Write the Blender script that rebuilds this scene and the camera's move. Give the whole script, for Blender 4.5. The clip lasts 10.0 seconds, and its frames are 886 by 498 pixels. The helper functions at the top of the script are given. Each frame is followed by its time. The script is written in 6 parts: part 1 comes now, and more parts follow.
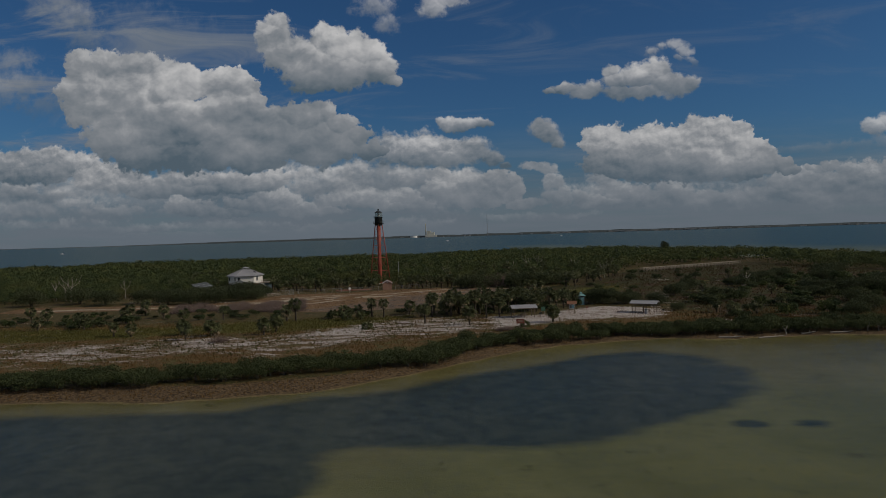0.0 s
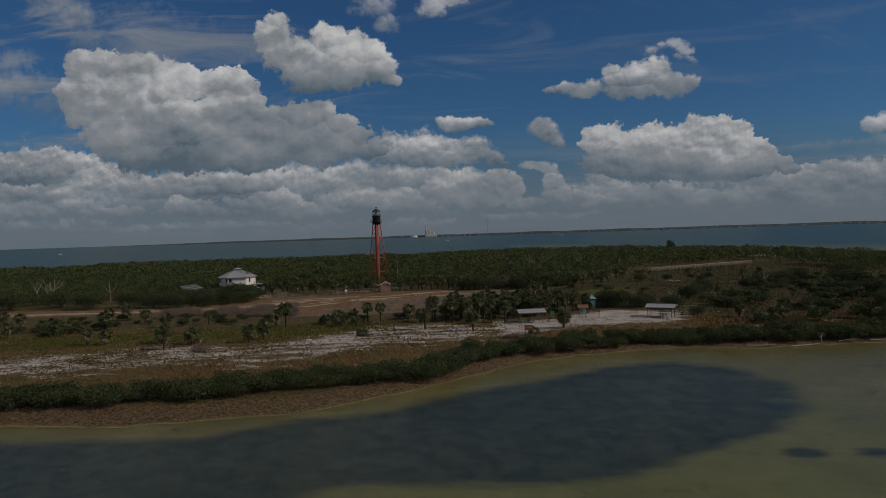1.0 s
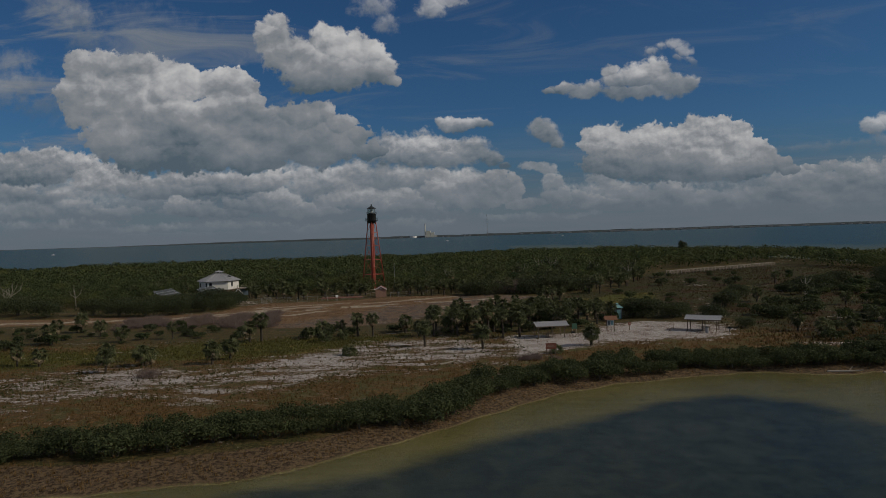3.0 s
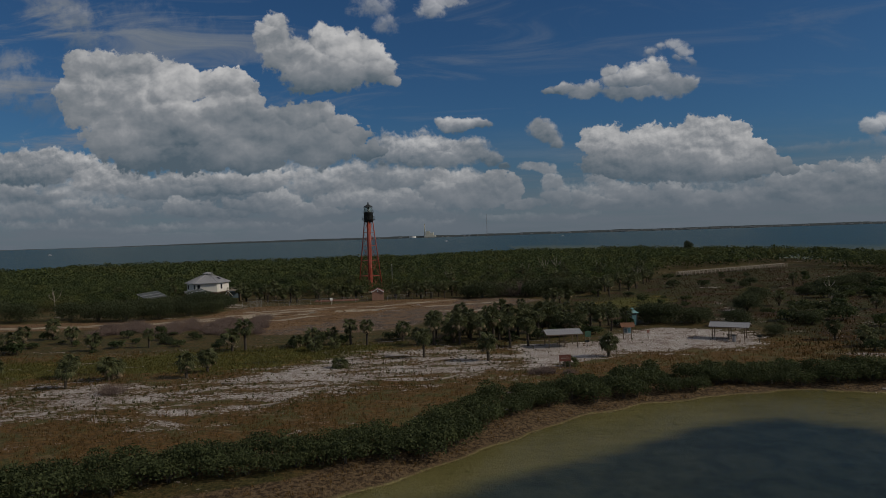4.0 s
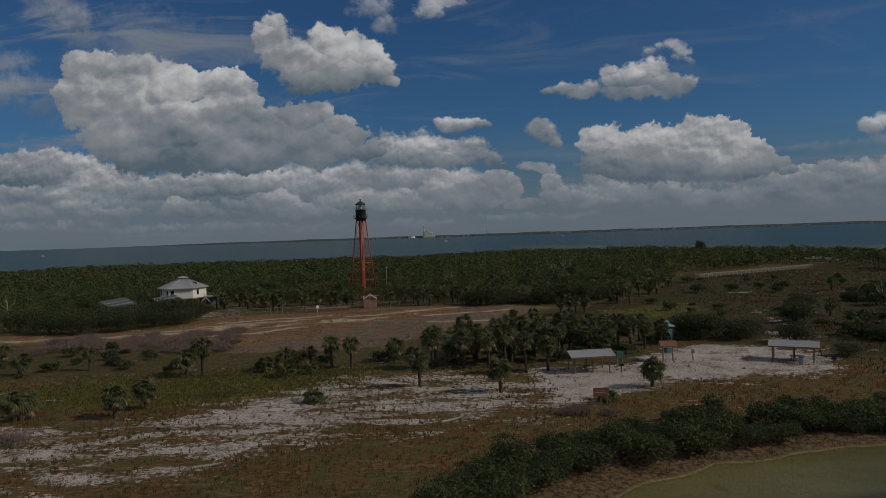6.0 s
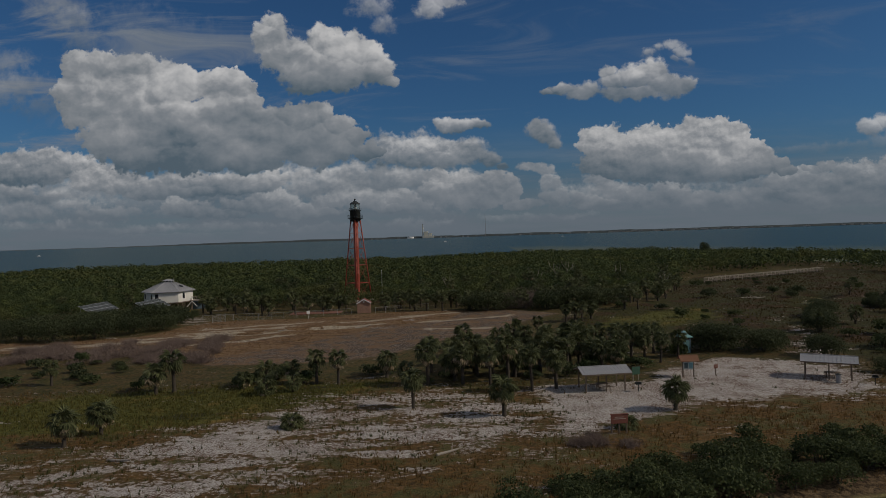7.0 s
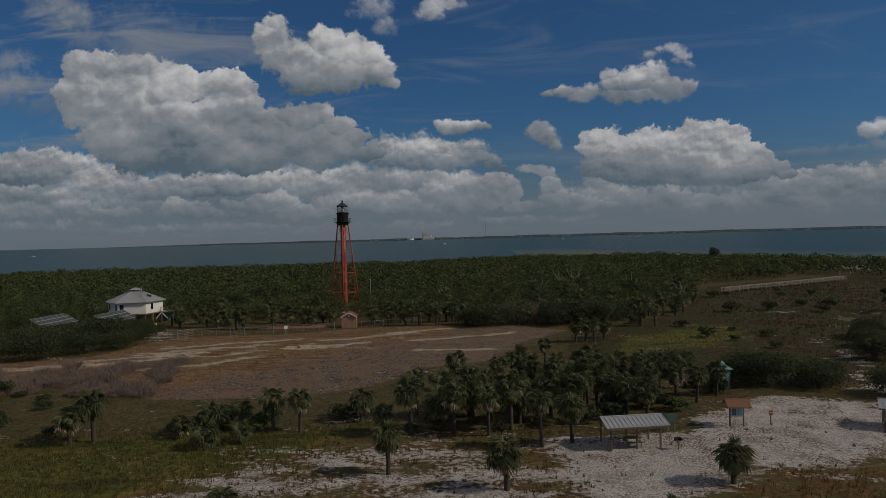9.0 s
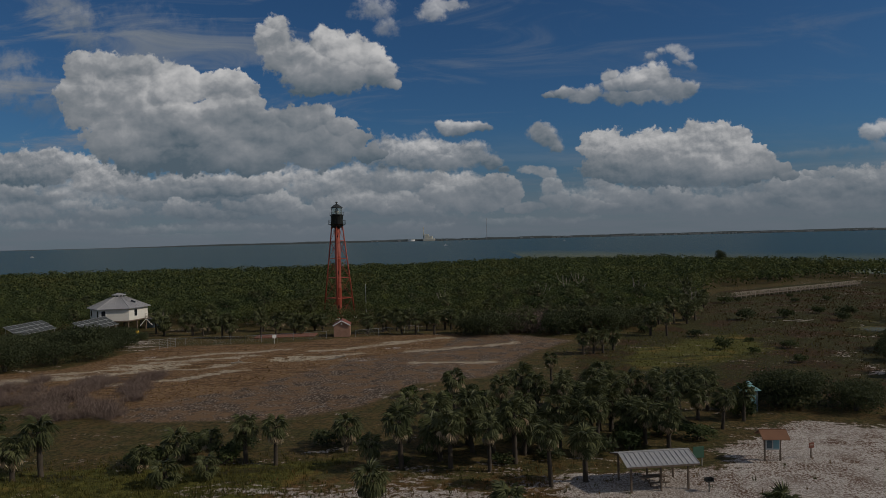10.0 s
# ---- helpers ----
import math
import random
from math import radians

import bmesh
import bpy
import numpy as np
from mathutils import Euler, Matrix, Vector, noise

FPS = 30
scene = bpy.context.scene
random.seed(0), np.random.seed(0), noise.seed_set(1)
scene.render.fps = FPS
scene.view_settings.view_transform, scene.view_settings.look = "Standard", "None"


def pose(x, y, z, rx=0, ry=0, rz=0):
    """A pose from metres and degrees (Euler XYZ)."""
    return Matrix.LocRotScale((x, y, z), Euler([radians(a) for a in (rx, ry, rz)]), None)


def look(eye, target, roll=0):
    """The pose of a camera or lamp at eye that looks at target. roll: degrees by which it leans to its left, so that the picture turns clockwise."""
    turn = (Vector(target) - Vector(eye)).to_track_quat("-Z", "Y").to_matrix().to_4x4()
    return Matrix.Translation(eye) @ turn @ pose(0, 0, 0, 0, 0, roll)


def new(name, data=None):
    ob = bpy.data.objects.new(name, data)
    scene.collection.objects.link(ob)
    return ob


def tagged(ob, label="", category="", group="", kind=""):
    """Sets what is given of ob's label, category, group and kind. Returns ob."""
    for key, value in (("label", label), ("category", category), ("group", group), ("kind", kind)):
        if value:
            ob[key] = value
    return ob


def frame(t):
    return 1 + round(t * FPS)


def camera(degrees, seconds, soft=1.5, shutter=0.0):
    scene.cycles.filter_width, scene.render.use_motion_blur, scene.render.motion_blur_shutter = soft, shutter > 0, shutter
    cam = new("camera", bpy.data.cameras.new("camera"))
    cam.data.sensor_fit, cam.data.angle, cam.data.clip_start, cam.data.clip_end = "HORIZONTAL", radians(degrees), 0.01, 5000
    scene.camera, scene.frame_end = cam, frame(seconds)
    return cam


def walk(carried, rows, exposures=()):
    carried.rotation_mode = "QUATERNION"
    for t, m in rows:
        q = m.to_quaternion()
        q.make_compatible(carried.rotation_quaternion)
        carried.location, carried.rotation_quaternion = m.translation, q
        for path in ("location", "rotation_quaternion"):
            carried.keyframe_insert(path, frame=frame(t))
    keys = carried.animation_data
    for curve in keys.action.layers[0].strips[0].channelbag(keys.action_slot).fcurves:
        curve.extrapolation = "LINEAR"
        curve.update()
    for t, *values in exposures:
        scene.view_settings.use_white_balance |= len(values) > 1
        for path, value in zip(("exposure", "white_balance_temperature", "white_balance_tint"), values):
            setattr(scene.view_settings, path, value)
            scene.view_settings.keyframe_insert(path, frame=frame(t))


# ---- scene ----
cam = camera(65.2, 10.0, soft=0.7)
PATH = [
    (0, (2.624, 0.351, 21.102), (2.545, 2.349, 21.057), -1.7),
    (1, (1.894, 11.997, 20.93), (1.815, 13.994, 20.884), -1.8),
    (2.5, (0.686, 29.444, 20.679), (0.608, 31.442, 20.634), -1.8),
    (4.5, (-0.732, 52.282, 20.29), (-0.807, 54.28, 20.246), -1.8),
    (5.5, (-1.295, 63.088, 20.211), (-1.369, 65.086, 20.167), -1.9),
    (7.5, (-1.382, 82.293, 20.709), (-1.452, 84.291, 20.667), -1.7),
    (9, (-0.679, 95.704, 21.514), (-0.75, 97.703, 21.476), -1.5),
    (10, (-0.414, 104.449, 22.05), (-0.488, 106.447, 22.015), -1.4),
]
walk(cam, [(t, look(eye, target, roll)) for t, eye, target, roll in PATH], exposures=[(0, -0.42), (10, -0.42)])

# ---- world: blue sky with cumulus, sun from the east, low haze ----
SUN_DIR = Vector((0.80, -0.14, 0.58)).normalized()

# cumulus in the sky, from the horizon up: base, top, strength, softness and the lobes of each (across, up, half width, half height)
CLOUDS = {}
CLOUDS["west_deck"] = (0.021, 0.129, 0.86, 1.10, [
    (-0.587, 0.079, 0.245, 0.0490), (-0.334, 0.075, 0.212, 0.0408), (-0.152, 0.068, 0.131, 0.0408), (-0.038, 0.056, 0.098, 0.0294),
    (-0.723, 0.092, 0.131, 0.0490),
])
CLOUDS["east_deck"] = (0.017, 0.077, 0.60, 1.10, [
    (0.244, 0.047, 0.139, 0.0228), (0.403, 0.044, 0.147, 0.0245), (0.537, 0.041, 0.131, 0.0277),
])
CLOUDS["horizon_rows"] = (0.007, 0.031, 0.40, 1.10, [
    (-0.640, 0.031, 0.106, 0.0073), (-0.479, 0.022, 0.114, 0.0065), (-0.336, 0.021, 0.090, 0.0073), (-0.220, 0.013, 0.073, 0.0065),
    (-0.088, 0.017, 0.065, 0.0073), (-0.412, 0.010, 0.180, 0.0041), (0.059, 0.021, 0.049, 0.0057), (0.147, 0.022, 0.049, 0.0049),
])
CLOUDS["low_row"] = (0.038, 0.074, 0.75, 0.70, [
    (-0.656, 0.055, 0.098, 0.0131), (-0.588, 0.058, 0.049, 0.0114), (-0.520, 0.046, 0.057, 0.0082), (-0.436, 0.041, 0.057, 0.0073),
])
CLOUDS["low_row_bright"] = (0.032, 0.066, 0.95, 0.30, [
    (-0.419, 0.053, 0.028, 0.0131), (-0.394, 0.046, 0.033, 0.0114), (-0.315, 0.049, 0.041, 0.0139), (-0.277, 0.057, 0.037, 0.0147),
    (-0.244, 0.041, 0.041, 0.0098), (-0.205, 0.038, 0.026, 0.0090), (-0.352, 0.040, 0.049, 0.0065),
])
CLOUDS["tower_row"] = (0.034, 0.072, 0.95, 0.25, [
    (-0.176, 0.065, 0.024, 0.0180), (-0.153, 0.055, 0.024, 0.0163), (-0.130, 0.049, 0.020, 0.0131), (-0.091, 0.052, 0.029, 0.0131),
    (-0.069, 0.044, 0.028, 0.0114), (-0.112, 0.042, 0.041, 0.0073), (-0.194, 0.056, 0.023, 0.0131),
])
CLOUDS["west_row"] = (0.066, 0.097, 0.90, 0.60, [
    (-0.672, 0.078, 0.057, 0.0180), (-0.630, 0.072, 0.049, 0.0131), (-0.723, 0.084, 0.049, 0.0196),
])
CLOUDS["east_low"] = (0.024, 0.077, 0.90, 0.45, [
    (0.191, 0.070, 0.018, 0.0098), (0.211, 0.057, 0.029, 0.0139), (0.244, 0.049, 0.036, 0.0163), (0.292, 0.049, 0.036, 0.0163),
    (0.332, 0.040, 0.034, 0.0114), (0.184, 0.038, 0.038, 0.0073), (0.371, 0.037, 0.049, 0.0098), (0.411, 0.041, 0.049, 0.0122),
])
CLOUDS["east_wisp"] = (0.029, 0.097, 0.85, 0.45, [
    (0.097, 0.091, 0.020, 0.0090), (0.115, 0.086, 0.020, 0.0106), (0.120, 0.065, 0.016, 0.0163), (0.130, 0.046, 0.024, 0.0114),
    (0.156, 0.044, 0.011, 0.0082), (0.170, 0.034, 0.010, 0.0049), (0.085, 0.038, 0.024, 0.0073),
])
CLOUDS["far_east"] = (0.028, 0.086, 0.90, 0.30, [
    (0.489, 0.075, 0.013, 0.0065), (0.512, 0.079, 0.018, 0.0090), (0.531, 0.072, 0.016, 0.0082), (0.467, 0.057, 0.049, 0.0180),
    (0.512, 0.048, 0.046, 0.0212), (0.560, 0.056, 0.042, 0.0277), (0.596, 0.061, 0.038, 0.0277), (0.490, 0.038, 0.065, 0.0098),
])
CLOUDS["east_tower"] = (0.065, 0.153, 1.00, 0.18, [
    (0.184, 0.125, 0.021, 0.0228), (0.211, 0.124, 0.028, 0.0261), (0.245, 0.117, 0.029, 0.0245), (0.274, 0.120, 0.031, 0.0245),
    (0.306, 0.121, 0.029, 0.0245), (0.334, 0.129, 0.029, 0.0245), (0.356, 0.133, 0.026, 0.0212), (0.378, 0.121, 0.021, 0.0228),
    (0.398, 0.101, 0.024, 0.0212), (0.420, 0.091, 0.023, 0.0163), (0.442, 0.082, 0.018, 0.0122), (0.456, 0.073, 0.013, 0.0082),
    (0.230, 0.095, 0.057, 0.0245), (0.317, 0.092, 0.082, 0.0277), (0.388, 0.082, 0.065, 0.0180),
])
CLOUDS["centre_bank"] = (0.058, 0.096, 0.85, 0.50, [
    (-0.218, 0.081, 0.049, 0.0212), (-0.168, 0.088, 0.041, 0.0212), (-0.111, 0.081, 0.049, 0.0212), (-0.062, 0.079, 0.041, 0.0180),
    (-0.021, 0.076, 0.041, 0.0163),
])
CLOUDS["centre_low"] = (0.031, 0.091, 1.00, 0.20, [
    (0.034, 0.076, 0.020, 0.0139), (0.050, 0.065, 0.021, 0.0147), (0.064, 0.054, 0.016, 0.0131), (0.019, 0.054, 0.036, 0.0196),
    (-0.015, 0.066, 0.029, 0.0180), (-0.044, 0.062, 0.024, 0.0163), (0.072, 0.040, 0.018, 0.0082), (-0.045, 0.083, 0.020, 0.0131),
])
CLOUDS["centre_grey"] = (0.089, 0.141, 0.92, 0.50, [
    (-0.108, 0.124, 0.036, 0.0228), (-0.068, 0.125, 0.038, 0.0245), (-0.028, 0.127, 0.034, 0.0163), (-0.000, 0.119, 0.031, 0.0163),
    (0.027, 0.108, 0.023, 0.0139), (-0.044, 0.109, 0.065, 0.0163), (0.049, 0.096, 0.011, 0.0065),
])
CLOUDS["west_bank"] = (0.086, 0.140, 0.97, 0.30, [
    (-0.661, 0.128, 0.049, 0.0180), (-0.617, 0.129, 0.041, 0.0163), (-0.581, 0.119, 0.037, 0.0163), (-0.704, 0.125, 0.049, 0.0212),
    (-0.636, 0.108, 0.073, 0.0163), (-0.552, 0.107, 0.041, 0.0131),
])
CLOUDS["west_bank_low"] = (0.063, 0.102, 0.97, 0.30, [
    (-0.537, 0.096, 0.036, 0.0163), (-0.497, 0.089, 0.039, 0.0163), (-0.467, 0.080, 0.033, 0.0122), (-0.409, 0.088, 0.041, 0.0163),
    (-0.367, 0.083, 0.041, 0.0147), (-0.324, 0.083, 0.036, 0.0163), (-0.289, 0.085, 0.024, 0.0147), (-0.401, 0.075, 0.090, 0.0098),
])
CLOUDS["great_west"] = (0.101, 0.274, 1.00, 0.18, [
    (-0.554, 0.252, 0.033, 0.0277), (-0.521, 0.262, 0.028, 0.0228), (-0.484, 0.260, 0.036, 0.0180), (-0.559, 0.215, 0.041, 0.0392),
    (-0.500, 0.217, 0.054, 0.0457), (-0.435, 0.230, 0.038, 0.0326), (-0.399, 0.232, 0.033, 0.0228), (-0.363, 0.232, 0.033, 0.0220),
    (-0.335, 0.223, 0.026, 0.0228), (-0.316, 0.204, 0.016, 0.0163), (-0.346, 0.190, 0.054, 0.0343), (-0.296, 0.174, 0.028, 0.0180),
    (-0.431, 0.169, 0.090, 0.0392), (-0.503, 0.155, 0.054, 0.0359), (-0.257, 0.179, 0.020, 0.0163), (-0.231, 0.172, 0.028, 0.0212),
    (-0.204, 0.177, 0.016, 0.0155), (-0.180, 0.160, 0.023, 0.0163), (-0.160, 0.143, 0.020, 0.0131), (-0.216, 0.136, 0.072, 0.0294),
    (-0.315, 0.132, 0.090, 0.0277), (-0.141, 0.123, 0.024, 0.0114), (-0.399, 0.126, 0.122, 0.0245), (-0.290, 0.155, 0.073, 0.0359),
])
CLOUDS["west_veil"] = (0.185, 0.264, 0.42, 1.20, [
    (-0.665, 0.231, 0.065, 0.0359), (-0.619, 0.205, 0.057, 0.0228), (-0.663, 0.273, 0.041, 0.0196),
])
CLOUDS["high_grey"] = (0.277, 0.359, 0.42, 1.20, [
    (-0.571, 0.335, 0.038, 0.0326), (-0.551, 0.301, 0.029, 0.0245), (-0.591, 0.360, 0.041, 0.0196),
])
CLOUDS["high_sheet"] = (0.265, 0.339, 0.16, 1.20, [
    (-0.434, 0.304, 0.090, 0.0326), (-0.351, 0.280, 0.073, 0.0212), (-0.483, 0.331, 0.073, 0.0245), (-0.667, 0.178, 0.057, 0.0114),
])
CLOUDS["top_west"] = (0.197, 0.328, 1.00, 0.30, [
    (-0.269, 0.315, 0.015, 0.0163), (-0.278, 0.291, 0.026, 0.0277), (-0.256, 0.266, 0.033, 0.0261), (-0.198, 0.286, 0.022, 0.0220),
    (-0.171, 0.273, 0.031, 0.0261), (-0.142, 0.263, 0.026, 0.0228), (-0.123, 0.239, 0.023, 0.0212), (-0.179, 0.241, 0.059, 0.0294),
    (-0.216, 0.230, 0.038, 0.0212), (-0.106, 0.222, 0.015, 0.0098), (-0.228, 0.253, 0.049, 0.0277),
])
CLOUDS["high_wisp"] = (0.248, 0.328, 0.42, 1.00, [
    (-0.127, 0.327, 0.028, 0.0196), (-0.110, 0.300, 0.021, 0.0147), (-0.149, 0.174, 0.015, 0.0065), (-0.088, 0.179, 0.011, 0.0057),
    (-0.086, 0.212, 0.015, 0.0082), (0.478, 0.222, 0.005, 0.0049), (0.505, 0.217, 0.009, 0.0090), (0.524, 0.178, 0.023, 0.0073),
])
CLOUDS["top_wisp"] = (0.287, 0.343, 0.70, 0.60, [
    (-0.039, 0.323, 0.024, 0.0163), (-0.019, 0.331, 0.024, 0.0098),
])
CLOUDS["small_east"] = (0.144, 0.170, 0.90, 0.45, [
    (-0.009, 0.158, 0.031, 0.0098), (-0.027, 0.161, 0.020, 0.0073), (0.016, 0.154, 0.015, 0.0065),
])
CLOUDS["small_slant"] = (0.110, 0.163, 0.95, 0.60, [
    (0.099, 0.151, 0.015, 0.0090), (0.115, 0.139, 0.015, 0.0106), (0.129, 0.126, 0.011, 0.0090), (0.107, 0.144, 0.015, 0.0098),
    (0.122, 0.132, 0.013, 0.0098),
])
CLOUDS["arch"] = (0.175, 0.236, 0.92, 0.45, [
    (0.122, 0.198, 0.015, 0.0049), (0.146, 0.201, 0.021, 0.0073), (0.176, 0.198, 0.026, 0.0122), (0.206, 0.222, 0.011, 0.0114),
    (0.217, 0.208, 0.021, 0.0147), (0.244, 0.216, 0.029, 0.0180), (0.266, 0.222, 0.024, 0.0180), (0.290, 0.201, 0.036, 0.0155),
    (0.315, 0.200, 0.016, 0.0098), (0.240, 0.191, 0.052, 0.0106),
])
CLOUDS["arch_ring"] = (0.229, 0.267, 0.50, 1.00, [
    (0.262, 0.249, 0.011, 0.0065), (0.277, 0.256, 0.011, 0.0065), (0.297, 0.257, 0.015, 0.0065), (0.311, 0.248, 0.010, 0.0082),
    (0.318, 0.235, 0.007, 0.0065), (0.302, 0.238, 0.007, 0.0041),
])
CLOUDS["east_band"] = (0.096, 0.120, 0.34, 1.20, [
    (0.475, 0.105, 0.057, 0.0082), (0.538, 0.108, 0.065, 0.0098), (0.593, 0.112, 0.049, 0.0098),
])
CLOUDS["east_edge"] = (0.115, 0.150, 0.60, 0.60, [
    (0.576, 0.133, 0.020, 0.0131), (0.593, 0.140, 0.018, 0.0131),
])


def node(nt, kind, ins=None, operation="", clamp=False, dims="", feature="", interpolation="", blend="", attribute=""):
    n = nt.nodes.new(kind)
    if operation:
        n.operation = operation
    if clamp:
        n.use_clamp = True
    if dims and kind == "ShaderNodeTexNoise":
        n.noise_dimensions = dims
    if feature:
        n.voronoi_dimensions, n.feature, n.normalize = dims, feature, True
    if interpolation:
        n.interpolation_type = interpolation
    if blend:
        n.data_type, n.blend_type = "RGBA", blend
    if attribute:
        n.attribute_name = attribute
    for key, value in (ins or {}).items():
        if isinstance(value, bpy.types.NodeSocket):
            nt.links.new(value, n.inputs[key])
        else:
            n.inputs[key].default_value = value
    return n


def math_node(nt, op, a, b=0.0, c=0.0, clamp=False):
    return node(nt, "ShaderNodeMath", {0: a, 1: b, 2: c}, operation=op, clamp=clamp).outputs[0]


def ramp_step(nt, value, low, high):
    return node(nt, "ShaderNodeMapRange", {0: value, 1: low, 2: high, 3: 0.0, 4: 1.0}, interpolation="SMOOTHSTEP").outputs[0]


def mix_colour(nt, fac, a, b, blend="MIX"):
    n = node(nt, "ShaderNodeMix", blend=blend)
    for key, value in ((0, fac), (6, a), (7, b)):
        if isinstance(value, bpy.types.NodeSocket):
            nt.links.new(value, n.inputs[key])
        else:
            n.inputs[key].default_value = value if key == 0 else (*value, 1.0)[:4]
    return n.outputs[2]


def puff_group(scale):
    """Billows of the clouds at a point (u, v) of the sky."""
    g = bpy.data.node_groups.new("billows", "ShaderNodeTree")
    g.interface.new_socket("point", in_out="INPUT", socket_type="NodeSocketVector")
    g.interface.new_socket("billow", in_out="OUTPUT", socket_type="NodeSocketFloat")
    start, end = node(g, "NodeGroupInput"), node(g, "NodeGroupOutput")
    p = start.outputs[0]
    warp = node(g, "ShaderNodeTexNoise", {"Vector": p, "Scale": 2.2 * scale, "Detail": 3.0, "Roughness": 0.55}, dims="2D")
    off = node(g, "ShaderNodeVectorMath", {0: warp.outputs["Color"], 1: (0.5, 0.5, 0.5)}, operation="SUBTRACT").outputs[0]
    bent = node(g, "ShaderNodeVectorMath", {0: off, 1: (0.24 / scale, 0.24 / scale, 0.0), 2: p}, operation="MULTIPLY_ADD").outputs[0]
    flat = node(g, "ShaderNodeVectorMath", {0: bent, 1: (1.0, 1.35, 0.0)}, operation="MULTIPLY").outputs[0]
    puff = node(g, "ShaderNodeTexVoronoi", {"Vector": flat, "Scale": scale, "Detail": 3.4, "Roughness": 0.50, "Lacunarity": 2.4,
                                            "Smoothness": 0.22}, dims="2D", feature="SMOOTH_F1")
    g.links.new(math_node(g, "MULTIPLY_ADD", puff.outputs["Distance"], -1.6, 0.55), end.inputs[0])
    return g


def lobe_group():
    """One lobe joined to a cloud: how far out of the nearest lobe a point is, and how that lobe faces the light."""
    g = bpy.data.node_groups.new("lobe", "ShaderNodeTree")
    for name, kind in (("point", "Vector"), ("scale", "Vector"), ("shift", "Vector"), ("least", "Float"), ("shade", "Float")):
        g.interface.new_socket(name, in_out="INPUT", socket_type="NodeSocket" + kind)
    for name in ("least", "shade"):
        g.interface.new_socket(name, in_out="OUTPUT", socket_type="NodeSocketFloat")
    start, end = node(g, "NodeGroupInput"), node(g, "NodeGroupOutput")
    p, scale, shift, least, shade = start.outputs[:5]
    turn_by_turn = math_node(g, "MULTIPLY_ADD", least, 1e-8, 1.0)  # keeps the lobes in order, one after the other
    here = node(g, "ShaderNodeVectorMath", {0: p, "Scale": turn_by_turn}, operation="SCALE").outputs[0]
    d = node(g, "ShaderNodeVectorMath", {0: here, 1: scale, 2: shift}, operation="MULTIPLY_ADD").outputs[0]
    r = node(g, "ShaderNodeVectorMath", {0: d}, operation="LENGTH").outputs["Value"]
    s = node(g, "ShaderNodeVectorMath", {0: d, 1: (0.35, 0.80, 0)}, operation="DOT_PRODUCT").outputs["Value"]
    nearer = node(g, "ShaderNodeMapRange", {0: math_node(g, "SUBTRACT", least, r), 1: -0.16, 2: 0.16, 3: 0.0, 4: 1.0}).outputs[0]
    g.links.new(math_node(g, "SMOOTH_MIN", least, r, 0.18), end.inputs[0])
    g.links.new(math_node(g, "MULTIPLY_ADD", nearer, math_node(g, "SUBTRACT", s, shade), shade), end.inputs[1])
    return g


